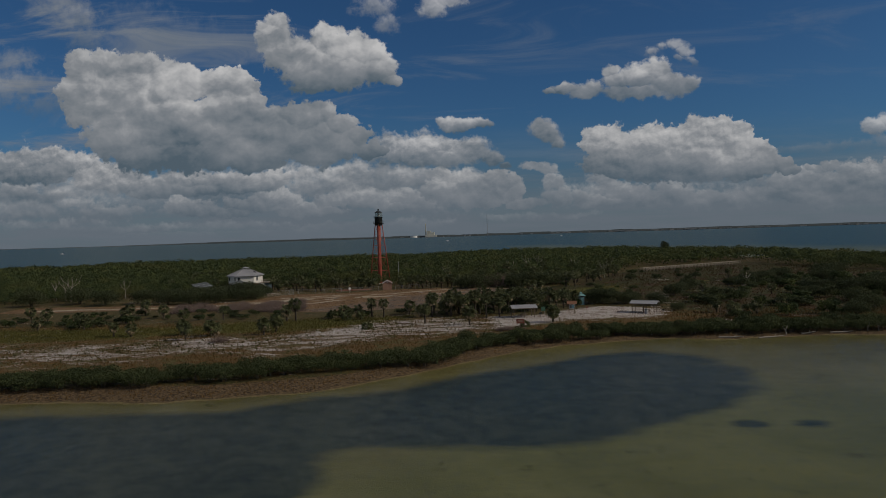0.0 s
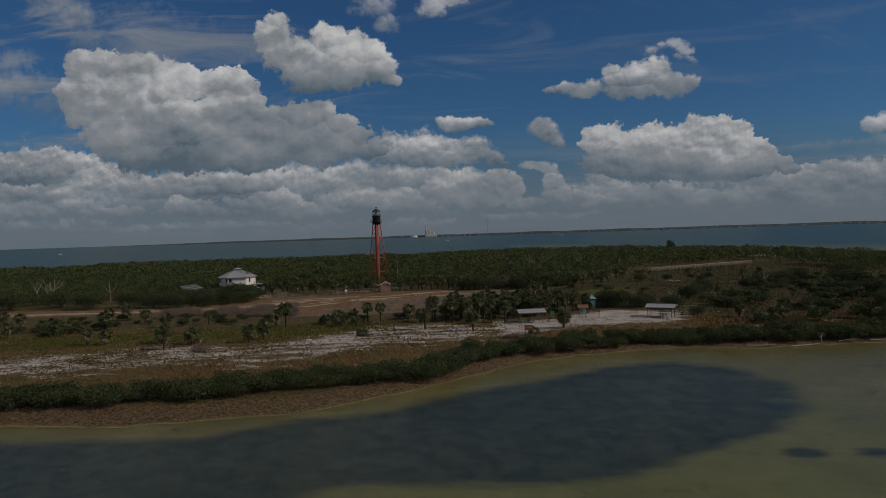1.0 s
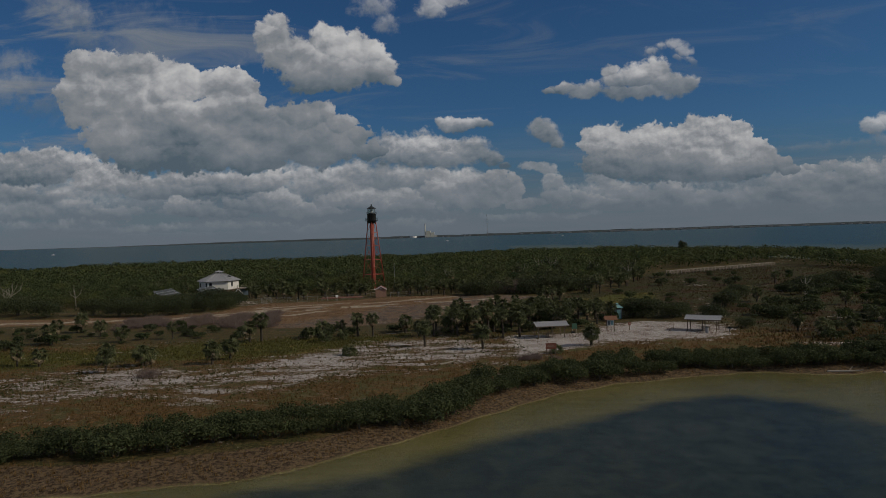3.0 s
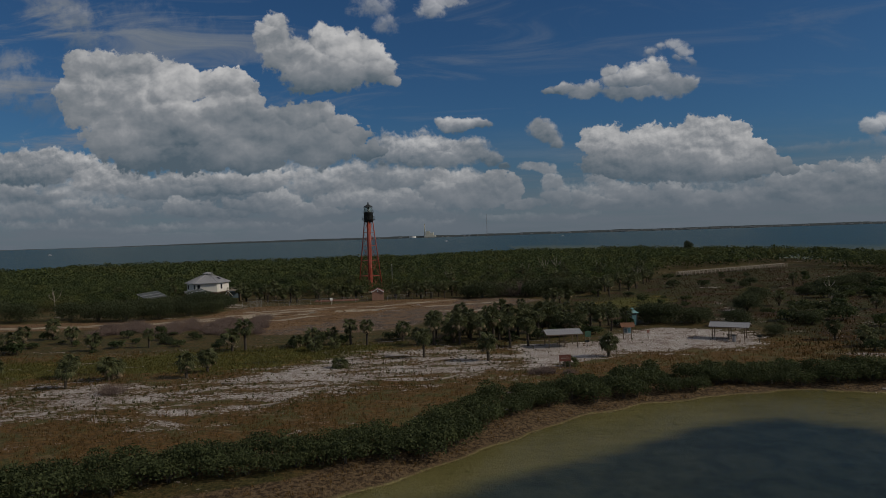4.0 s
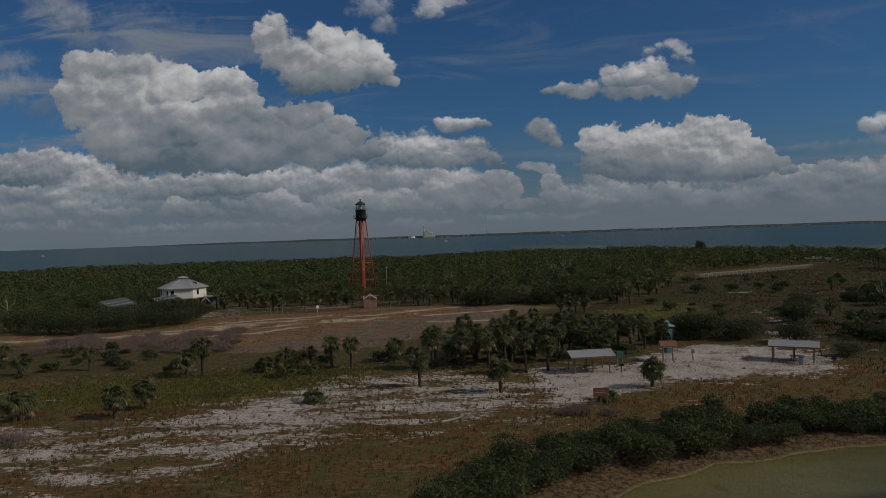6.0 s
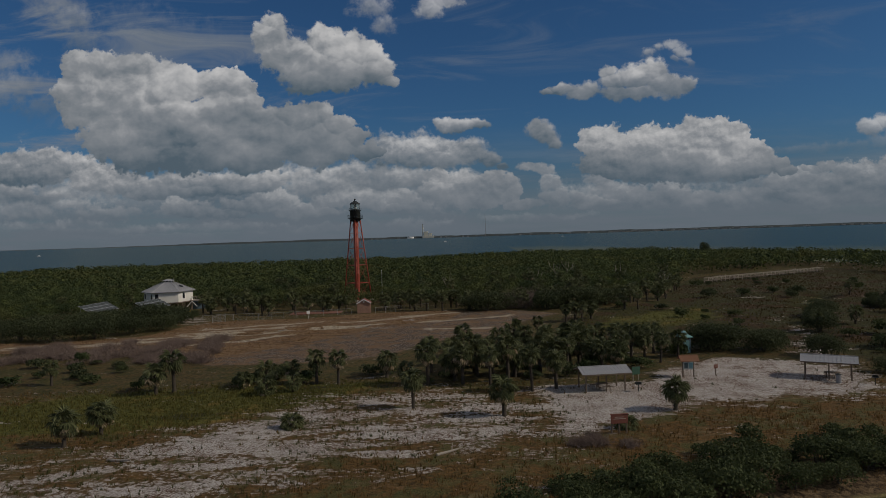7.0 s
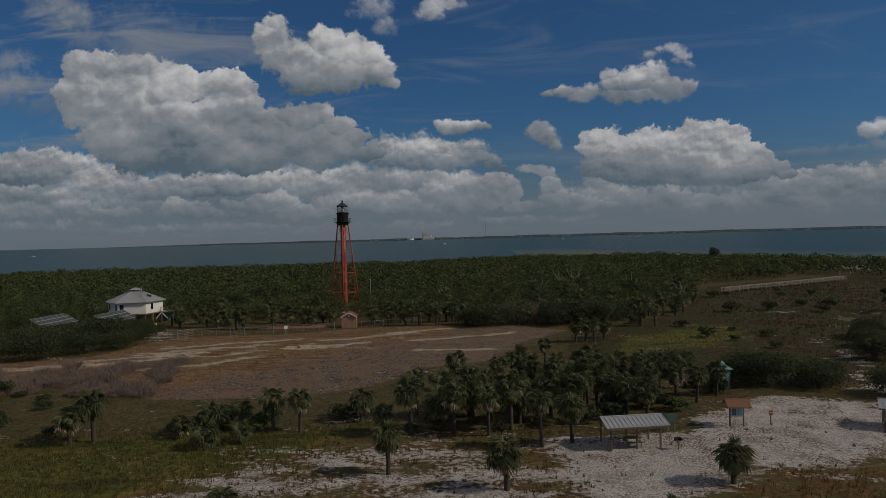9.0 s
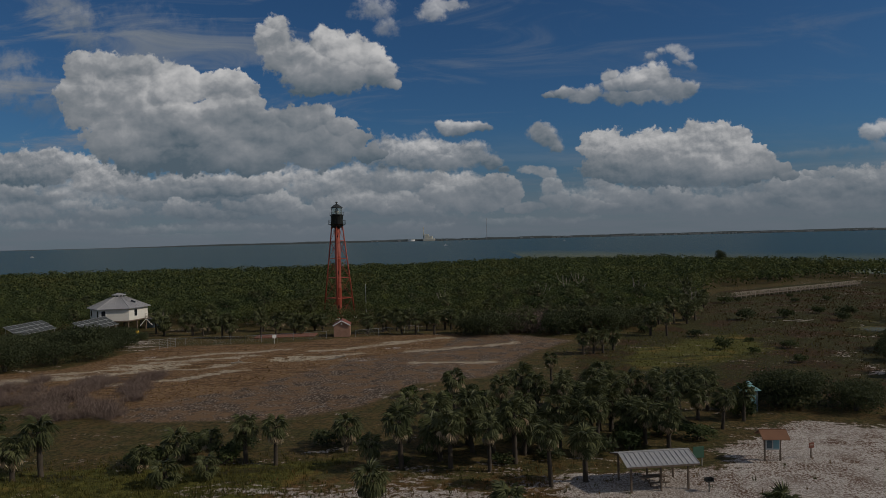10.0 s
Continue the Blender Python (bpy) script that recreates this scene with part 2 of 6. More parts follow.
def make_world():
    world = bpy.data.worlds.new("sky")
    scene.world = world
    world.use_nodes = True
    nt = world.node_tree
    nt.nodes.clear()
    sky = node(nt, "ShaderNodeTexSky")
    sky.sky_type, sky.sun_disc = "NISHITA", False
    sky.sun_elevation, sky.sun_rotation = math.asin(SUN_DIR.z), math.atan2(SUN_DIR.x, SUN_DIR.y)
    sky.air_density, sky.dust_density, sky.ozone_density = 1.0, 0.6, 3.0
    way = node(nt, "ShaderNodeTexCoord").outputs["Generated"]
    xyz = node(nt, "ShaderNodeSeparateXYZ", {0: way})
    depth = math_node(nt, "MAXIMUM", math_node(nt, "ABSOLUTE", xyz.outputs[1]), 0.08)
    u = math_node(nt, "DIVIDE", xyz.outputs[0], depth)
    v = math_node(nt, "DIVIDE", math_node(nt, "MAXIMUM", xyz.outputs[2], 0.0), depth)
    p = node(nt, "ShaderNodeCombineXYZ", {0: u, 1: v}).outputs[0]

    def billows(g, dx, dy):
        n = nt.nodes.new("ShaderNodeGroup")
        n.node_tree = g
        nt.links.new(node(nt, "ShaderNodeVectorMath", {0: p, 1: (dx, dy, 0)}, operation="ADD").outputs[0], n.inputs[0])
        return n.outputs[0]

    # wide billows for the high clouds, small ones for those towards the horizon: height, and slope against the light
    big, small = puff_group(11.0), puff_group(22.0)
    puffs = {}
    for key, g, step in (("big", big, 0.012), ("small", small, 0.006)):
        here = billows(g, 0, 0)
        puffs[key] = here, math_node(nt, "SUBTRACT", here, billows(g, step * 0.5, step))
    frayed = node(nt, "ShaderNodeTexNoise", {"Vector": p, "Scale": 70.0, "Detail": 4.0, "Roughness": 0.6}, dims="2D").outputs[0]
    frayed = math_node(nt, "SUBTRACT", frayed, 0.5)
    murk = node(nt, "ShaderNodeTexNoise", {"Vector": node(nt, "ShaderNodeMapping", {0: p, "Scale": (1.0, 2.0, 1.0)}).outputs[0], "Scale": 6.5, "Detail": 5.0, "Roughness": 0.55}, dims="2D").outputs[0]
    warp = node(nt, "ShaderNodeTexNoise", {"Vector": p, "Scale": 16.0, "Detail": 4.0, "Roughness": 0.6}, dims="2D")
    off = node(nt, "ShaderNodeVectorMath", {0: warp.outputs["Color"], 1: (0.5, 0.5, 0.5)}, operation="SUBTRACT").outputs[0]
    q = node(nt, "ShaderNodeVectorMath", {0: off, 1: (0.040, 0.028, 0.0), 2: p}, operation="MULTIPLY_ADD").outputs[0]
    qv = node(nt, "ShaderNodeSeparateXYZ", {0: q}).outputs[1]

    lobe = lobe_group()

    def cloud(last, base, top, strength, soft_edge, lobes):
        """How much of the blue a cloud covers, and how brightly it is lit: each lobe is shaded as a ball, lit from above and the east."""
        here, slope = puffs["big" if base > 0.09 else "small"]
        least, shade = math_node(nt, "MULTIPLY_ADD", last, 1e-8, 9.0), 0.0
        for cu, cv, a, b in lobes:
            n = nt.nodes.new("ShaderNodeGroup")
            n.node_tree = lobe
            for key, value in enumerate((q, (1 / a, 1 / b, 0), (-cu / a, -cv / b, 0), least, shade)):
                if isinstance(value, bpy.types.NodeSocket):
                    nt.links.new(value, n.inputs[key])
                else:
                    n.inputs[key].default_value = value
            least, shade = n.outputs
        veil_like = strength < 0.65
        dens = math_node(nt, "MULTIPLY_ADD", here, 0.45 if soft_edge >= 1.2 else 0.9 if veil_like else 0.55, math_node(nt, "SUBTRACT", 1.16, least))
        dens = math_node(nt, "MULTIPLY_ADD", frayed, 0.55 + 0.8 * soft_edge, dens)
        rise = math_node(nt, "MULTIPLY_ADD", qv, 1 / 0.035, 0.35 - base / 0.035)
        dens = math_node(nt, "SMOOTH_MIN", dens, math_node(nt, "MULTIPLY_ADD", here, 0.3, rise), 0.25)
        cover_ = math_node(nt, "MULTIPLY", ramp_step(nt, dens, 0.0, soft_edge), min(1.0, strength * (1.3 if veil_like else 1.0)))
        up = node(nt, "ShaderNodeMapRange", {0: qv, 1: base, 2: base + 0.8 * (top - base), 3: 0.0, 4: 1.0}).outputs[0]
        far = max(0.6, min(1.0, 0.48 + base * 4.0))
        lit = math_node(nt, "MULTIPLY_ADD", up, 0.46 * far, 0.37 - 0.20 * far + (0.07 if base > 0.15 else 0.0))
        lit = math_node(nt, "MULTIPLY_ADD", shade, 0.19 * far, lit)
        lit = math_node(nt, "MULTIPLY_ADD", math_node(nt, "MULTIPLY", slope, math_node(nt, "MULTIPLY_ADD", up, 0.65, 0.35)), 0.85 * far, lit)
        lit = math_node(nt, "MULTIPLY_ADD", math_node(nt, "SUBTRACT", murk, 0.5), 0.85, lit, clamp=True)
        if soft_edge >= 1.2:
            lit = math_node(nt, "MULTIPLY", lit, 0.62)
        ramp = node(nt, "ShaderNodeValToRGB", {0: lit})
        els = ramp.color_ramp.elements
        els[0].position, els[0].color = 0.05, (0.100, 0.142, 0.180, 1)
        els[1].position, els[1].color = 0.95, (0.66, 0.655, 0.655, 1)
        els.new(0.5).color = (0.285, 0.305, 0.332, 1)
        return cover_, ramp.outputs[0]

    # thin high cirrus
    streak = node(nt, "ShaderNodeMapping", {0: p, "Rotation": (0, 0, -0.35), "Scale": (1.6, 9.0, 1.0)}).outputs[0]
    cirrus = node(nt, "ShaderNodeTexNoise", {"Vector": streak, "Scale": 2.2, "Detail": 6.0, "Roughness": 0.62, "Distortion": 0.6}, dims="2D")
    veil = ramp_step(nt, cirrus.outputs[0], 0.47, 0.80)
    westward = ramp_step(nt, u, 0.35, -0.55)
    veil = math_node(nt, "MULTIPLY", veil, math_node(nt, "MULTIPLY_ADD", westward, 0.85, 0.22))
    # layered haze towards the horizon
    band = node(nt, "ShaderNodeMapping", {0: p, "Scale": (3.0, 26.0, 1.0)}).outputs[0]
    layers = node(nt, "ShaderNodeTexNoise", {"Vector": band, "Scale": 2.0, "Detail": 5.0, "Roughness": 0.55}, dims="2D")
    haze = math_node(nt, "MULTIPLY", ramp_step(nt, v, 0.17, 0.01), math_node(nt, "MULTIPLY_ADD", ramp_step(nt, layers.outputs[0], 0.3, 0.6), 0.35, 0.6))
    haze_colour = mix_colour(nt, ramp_step(nt, layers.outputs[0], 0.4, 0.75), (0.098, 0.145, 0.195), (0.17, 0.205, 0.245))
    haze_colour = mix_colour(nt, ramp_step(nt, v, 0.10, 0.02), haze_colour, (0.155, 0.186, 0.222))
    blue = mix_colour(nt, 1.0, sky.outputs[0], (0.0195, 0.036, 0.052), "MULTIPLY")
    colour = mix_colour(nt, veil, blue, (0.20, 0.235, 0.29))
    colour = mix_colour(nt, haze, colour, haze_colour)
    ahead = ramp_step(nt, xyz.outputs[1], -0.05, 0.05)
    c = ahead
    for row in CLOUDS.values():
        c, lit = cloud(c, *row)
        colour = mix_colour(nt, math_node(nt, "MULTIPLY", c, ahead), colour, lit)
    colour = mix_colour(nt, math_node(nt, "MULTIPLY", ramp_step(nt, v, 0.11, 0.005), 0.5), colour, haze_colour)
    # the same broken cloud goes on overhead and behind
    aside = math_node(nt, "MAXIMUM", ramp_step(nt, v, 0.36, 0.52), ramp_step(nt, math_node(nt, "ABSOLUTE", u), 0.72, 0.95))
    aside = math_node(nt, "MAXIMUM", aside, ramp_step(nt, xyz.outputs[1], 0.05, -0.05))
    rest = node(nt, "ShaderNodeTexNoise", {"Vector": way, "Scale": 3.2, "Detail": 5.0, "Roughness": 0.58}).outputs[0]
    more = math_node(nt, "MULTIPLY", ramp_step(nt, rest, 0.45, 0.60), aside)
    colour = mix_colour(nt, more, colour, mix_colour(nt, ramp_step(nt, rest, 0.5, 0.72), (0.50, 0.495, 0.49), (0.24, 0.265, 0.29)))
    shine = node(nt, "ShaderNodeBackground", {0: colour, 1: 1.0}).outputs[0]
    nt.links.new(shine, node(nt, "ShaderNodeOutputWorld").inputs[0])


make_world()
sun = new("sun", bpy.data.lights.new("sun", "SUN"))
sun.data.energy, sun.data.angle, sun.data.color = 2.6, radians(0.5), (1.0, 0.90, 0.76)
sun.matrix_world = look(SUN_DIR * 100, (0, 0, 0))


# ---- materials ----
def material(name):
    m = bpy.data.materials.new(name)
    m.use_nodes = True
    nt = m.node_tree
    return m, nt, nt.nodes["Principled BSDF"]


def where(nt):
    return node(nt, "ShaderNodeTexCoord").outputs["Object"]


def noise_at(nt, co, scale, detail=4.0, rough=0.6, distort=0.0):
    return node(nt, "ShaderNodeTexNoise", {"Vector": co, "Scale": scale, "Detail": detail, "Roughness": rough, "Distortion": distort}).outputs[0]


def bump(nt, bsdf, height, strength, distance):
    b = node(nt, "ShaderNodeBump", {"Strength": strength, "Distance": distance, "Height": height})
    nt.links.new(b.outputs[0], bsdf.inputs["Normal"])


def plain(name, dark, light, scale=3.0, rough=0.7, metal=0.0, relief=0.02, fine=30.0):
    """A surface with blotches and grain between two colours."""
    m, nt, b = material(name)
    co = where(nt)
    blot = noise_at(nt, co, scale, 5.0, 0.65)
    grain = noise_at(nt, co, fine, 3.0, 0.7)
    fac = math_node(nt, "MULTIPLY_ADD", grain, 0.45, math_node(nt, "MULTIPLY_ADD", blot, 1.1, -0.28), clamp=True)
    nt.links.new(mix_colour(nt, fac, dark, light), b.inputs["Base Color"])
    b.inputs["Roughness"].default_value, b.inputs["Metallic"].default_value = rough, metal
    bump(nt, b, grain, 0.5, relief)
    return m


def leafy(name, dark, light, rough=0.7, far=False):
    """Foliage: hue varies leaf by leaf and plant by plant."""
    m, nt, b = material(name)
    geo = node(nt, "ShaderNodeNewGeometry")
    isle = geo.outputs["Random Per Island"]
    each = node(nt, "ShaderNodeObjectInfo").outputs["Random"]
    fac = math_node(nt, "MULTIPLY_ADD", each, 0.35, math_node(nt, "MULTIPLY", isle, 0.65))
    colour = mix_colour(nt, fac, dark, light)
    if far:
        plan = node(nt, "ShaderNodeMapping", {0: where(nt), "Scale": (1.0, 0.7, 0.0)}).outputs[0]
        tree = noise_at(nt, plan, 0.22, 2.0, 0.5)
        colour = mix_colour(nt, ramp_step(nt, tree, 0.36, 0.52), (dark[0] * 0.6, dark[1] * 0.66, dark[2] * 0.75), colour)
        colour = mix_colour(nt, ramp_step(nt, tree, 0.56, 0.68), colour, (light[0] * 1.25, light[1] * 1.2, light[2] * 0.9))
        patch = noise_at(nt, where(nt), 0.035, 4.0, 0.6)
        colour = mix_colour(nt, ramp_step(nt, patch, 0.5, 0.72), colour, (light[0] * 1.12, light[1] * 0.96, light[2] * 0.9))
    nt.links.new(colour, b.inputs["Base Color"])
    b.inputs["Roughness"].default_value = rough
    b.inputs["Specular IOR Level"].default_value = 0.15
    glow = node(nt, "ShaderNodeBsdfTranslucent", {0: colour}).outputs[0]
    both = node(nt, "ShaderNodeMixShader", {0: 0.35, 1: b.outputs[0], 2: glow}).outputs[0]
    nt.links.new(both, nt.nodes["Material Output"].inputs[0])
    return m


def ground_material():
    m, nt, b = material("shore_ground")
    co = where(nt)
    big, med, small = noise_at(nt, co, 0.045, 5.0, 0.62), noise_at(nt, co, 0.33, 6.0, 0.68, 0.4), noise_at(nt, co, 2.3, 5.0, 0.7)
    tiny = noise_at(nt, co, 9.0, 3.0, 0.7)
    strands = node(nt, "ShaderNodeMapping", {0: co, "Rotation": (0, 0, -0.18), "Scale": (0.30, 1.7, 1.0)}).outputs[0]
    along = node(nt, "ShaderNodeMapping", {0: co, "Rotation": (0, 0, -0.35), "Scale": (0.55, 1.6, 1.0)}).outputs[0]
    cells = node(nt, "ShaderNodeTexVoronoi", {"Vector": co, "Scale": 3.2, "Randomness": 1.0}).outputs["Distance"]

    def zone(name, wobble, low=0.42, high=0.58, noise_in=None):
        a = node(nt, "ShaderNodeAttribute", attribute=name).outputs["Fac"]
        n = math_node(nt, "MULTIPLY_ADD", noise_in or med, wobble, -wobble * 0.5)
        return ramp_step(nt, math_node(nt, "ADD", a, n), low, high)

    def tone(a, c, fac_in, low=0.35, high=0.65):
        return mix_colour(nt, ramp_step(nt, fac_in, low, high), a, c)

    colour = mix_colour(nt, ramp_step(nt, med, 0.42, 0.6), tone((0.042, 0.035, 0.012), (0.128, 0.084, 0.032), small), tone((0.029, 0.031, 0.010), (0.088, 0.074, 0.024), small))
    rust = mix_colour(nt, ramp_step(nt, small, 0.3, 0.7), (0.042, 0.031, 0.011), (0.185, 0.098, 0.032))
    rust = mix_colour(nt, ramp_step(nt, med, 0.46, 0.60), rust, mix_colour(nt, ramp_step(nt, tiny, 0.4, 0.6), (0.040, 0.044, 0.014), (0.125, 0.105, 0.036)))
    rust = mix_colour(nt, ramp_step(nt, noise_at(nt, along, 0.5, 6.0, 0.7, 0.6), 0.54, 0.66), rust, (0.165, 0.120, 0.060))
    colour = mix_colour(nt, zone("rust", 0.7), colour, rust)
    marsh = tone((0.016, 0.014, 0.006), (0.082, 0.043, 0.016), small, 0.3, 0.7)
    marsh = mix_colour(nt, ramp_step(nt, noise_at(nt, co, 0.10, 5.0, 0.65), 0.40, 0.52), marsh, tone((0.020, 0.022, 0.007), (0.064, 0.056, 0.015), small, 0.3, 0.7))
    colour = mix_colour(nt, zone("marsh", 0.5), colour, marsh)
    green = mix_colour(nt, ramp_step(nt, small, 0.3, 0.7), (0.040, 0.045, 0.009), (0.132, 0.122, 0.025))
    green = mix_colour(nt, ramp_step(nt, noise_at(nt, co, 0.13, 5.0, 0.65), 0.54, 0.68), green, (0.19, 0.125, 0.032))
    green = mix_colour(nt, ramp_step(nt, noise_at(nt, along, 0.17, 5.0, 0.65), 0.53, 0.66), green, (0.040, 0.036, 0.012))
    colour = mix_colour(nt, zone("green", 0.5), colour, green)
    mud = mix_colour(nt, ramp_step(nt, cells, 0.10, 0.55), (0.40, 0.325, 0.255), (0.060, 0.042, 0.030))
    mud = mix_colour(nt, ramp_step(nt, med, 0.42, 0.62), mud, (0.175, 0.108, 0.060), "MIX")
    colour = mix_colour(nt, zone("mud", 0.5), colour, mud)
    flat = mix_colour(nt, ramp_step(nt, small, 0.35, 0.65), (0.105, 0.055, 0.024), (0.26, 0.165, 0.088))
    flat = mix_colour(nt, ramp_step(nt, noise_at(nt, strands, 0.5, 6.0, 0.7, 0.8), 0.48, 0.68), flat, (0.060, 0.033, 0.014))
    colour = mix_colour(nt, zone("flat", 0.6), colour, flat)
    pale = tone((0.24, 0.19, 0.13), (0.47, 0.40, 0.30), small)
    colour = mix_colour(nt, zone("streak", 2.6, 0.62, 0.69, noise_at(nt, strands, 1.0, 5.0, 0.65, 0.8)), colour, pale)
    # white shell sand, with leaf litter and creeping plants
    sand = tone((0.30, 0.262, 0.228), (0.60, 0.548, 0.500), tiny, 0.36, 0.62)
    scraps = noise_at(nt, co, 4.6, 5.0, 0.72, 0.3)
    litter = ramp_step(nt, math_node(nt, "MULTIPLY_ADD", scraps, 0.85, math_node(nt, "MULTIPLY", med, 0.35)), 0.590, 0.63)
    spread = ramp_step(nt, noise_at(nt, co, 0.16, 3.0, 0.6), 0.38, 0.62)
    sand = mix_colour(nt, math_node(nt, "MULTIPLY", litter, math_node(nt, "MULTIPLY_ADD", spread, 0.45, 0.55)), sand, (0.115, 0.064, 0.038))
    broken = math_node(nt, "MULTIPLY_ADD", small, 0.40, math_node(nt, "MULTIPLY", noise_at(nt, along, 0.20, 7.0, 0.70, 0.5), 0.60))
    colour = mix_colour(nt, zone("sand", 5.2, 0.47, 0.53, broken), colour, sand)
    wrack = mix_colour(nt, ramp_step(nt, small, 0.38, 0.62), (0.045, 0.029, 0.016), (0.165, 0.112, 0.060))
    colour = mix_colour(nt, zone("wrack", 0.5), colour, wrack)
    # under water
    bed = tone((0.25, 0.215, 0.080), (0.37, 0.315, 0.135), big, 0.3, 0.7)
    bed = mix_colour(nt, ramp_step(nt, math_node(nt, "MULTIPLY_ADD", med, 0.7, node(nt, "ShaderNodeSeparateXYZ", {0: co}).outputs[2]), -0.6, -2.0), bed, tone((0.235, 0.230, 0.080), (0.36, 0.335, 0.128), big, 0.3, 0.7))
    bed = mix_colour(nt, ramp_step(nt, med, 0.55, 0.8), bed, (0.13, 0.12, 0.045))
    bed = mix_colour(nt, zone("weed", 0.5, 0.24, 0.70, noise_at(nt, along, 0.22, 6.0, 0.65, 0.3)), bed, mix_colour(nt, ramp_step(nt, med, 0.35, 0.65), (0.044, 0.060, 0.048), (0.086, 0.102, 0.072)))
    bed = mix_colour(nt, zone("deep", 0.3, 0.2, 0.8, big), bed, (0.050, 0.140, 0.200))
    height = node(nt, "ShaderNodeSeparateXYZ", {0: co}).outputs[2]
    wet = ramp_step(nt, math_node(nt, "MULTIPLY_ADD", small, 0.3, height), 0.22, 0.10)
    colour = mix_colour(nt, wet, colour, bed)
    nt.links.new(colour, b.inputs["Base Color"])
    b.inputs["Roughness"].default_value, b.inputs["Specular IOR Level"].default_value = 0.9, 0.15
    rise = math_node(nt, "ADD", math_node(nt, "MULTIPLY", small, 0.6), math_node(nt, "MULTIPLY", tiny, 0.3))
    bump(nt, b, rise, 1.0, 0.35)
    return m


def water_material():
    m, nt, b = material("sea_water")
    co = where(nt)
    nt.nodes.remove(b)
    stretch = node(nt, "ShaderNodeMapping", {0: co, "Rotation": (0, 0, 0.5), "Scale": (1.0, 2.4, 1.0)}).outputs[0]
    ripple = noise_at(nt, stretch, 1.1, 4.0, 0.65)
    swell = noise_at(nt, stretch, 0.12, 3.0, 0.6)
    h = math_node(nt, "MULTIPLY_ADD", swell, 1.4, math_node(nt, "MULTIPLY", ripple, 0.35))
    calm = node(nt, "ShaderNodeAttribute", attribute="open").outputs["Fac"]
    bm_ = node(nt, "ShaderNodeBump", {"Strength": math_node(nt, "MULTIPLY_ADD", calm, 0.6, 0.26), "Distance": 0.5, "Height": h}).outputs[0]
    gloss = node(nt, "ShaderNodeBsdfGlossy", {"Color": (0.55, 0.57, 0.56, 1), "Roughness": 0.18, "Normal": bm_}).outputs[0]
    body = node(nt, "ShaderNodeBsdfTransparent", {0: (0.84, 0.85, 0.78, 1)}).outputs[0]
    fres = node(nt, "ShaderNodeFresnel", {"IOR": 1.33, "Normal": bm_}).outputs[0]
    fres = math_node(nt, "MINIMUM", fres, 0.42)
    out = node(nt, "ShaderNodeMixShader", {0: fres, 1: body, 2: gloss}).outputs[0]
    nt.links.new(out, nt.nodes["Material Output"].inputs[0])
    return m


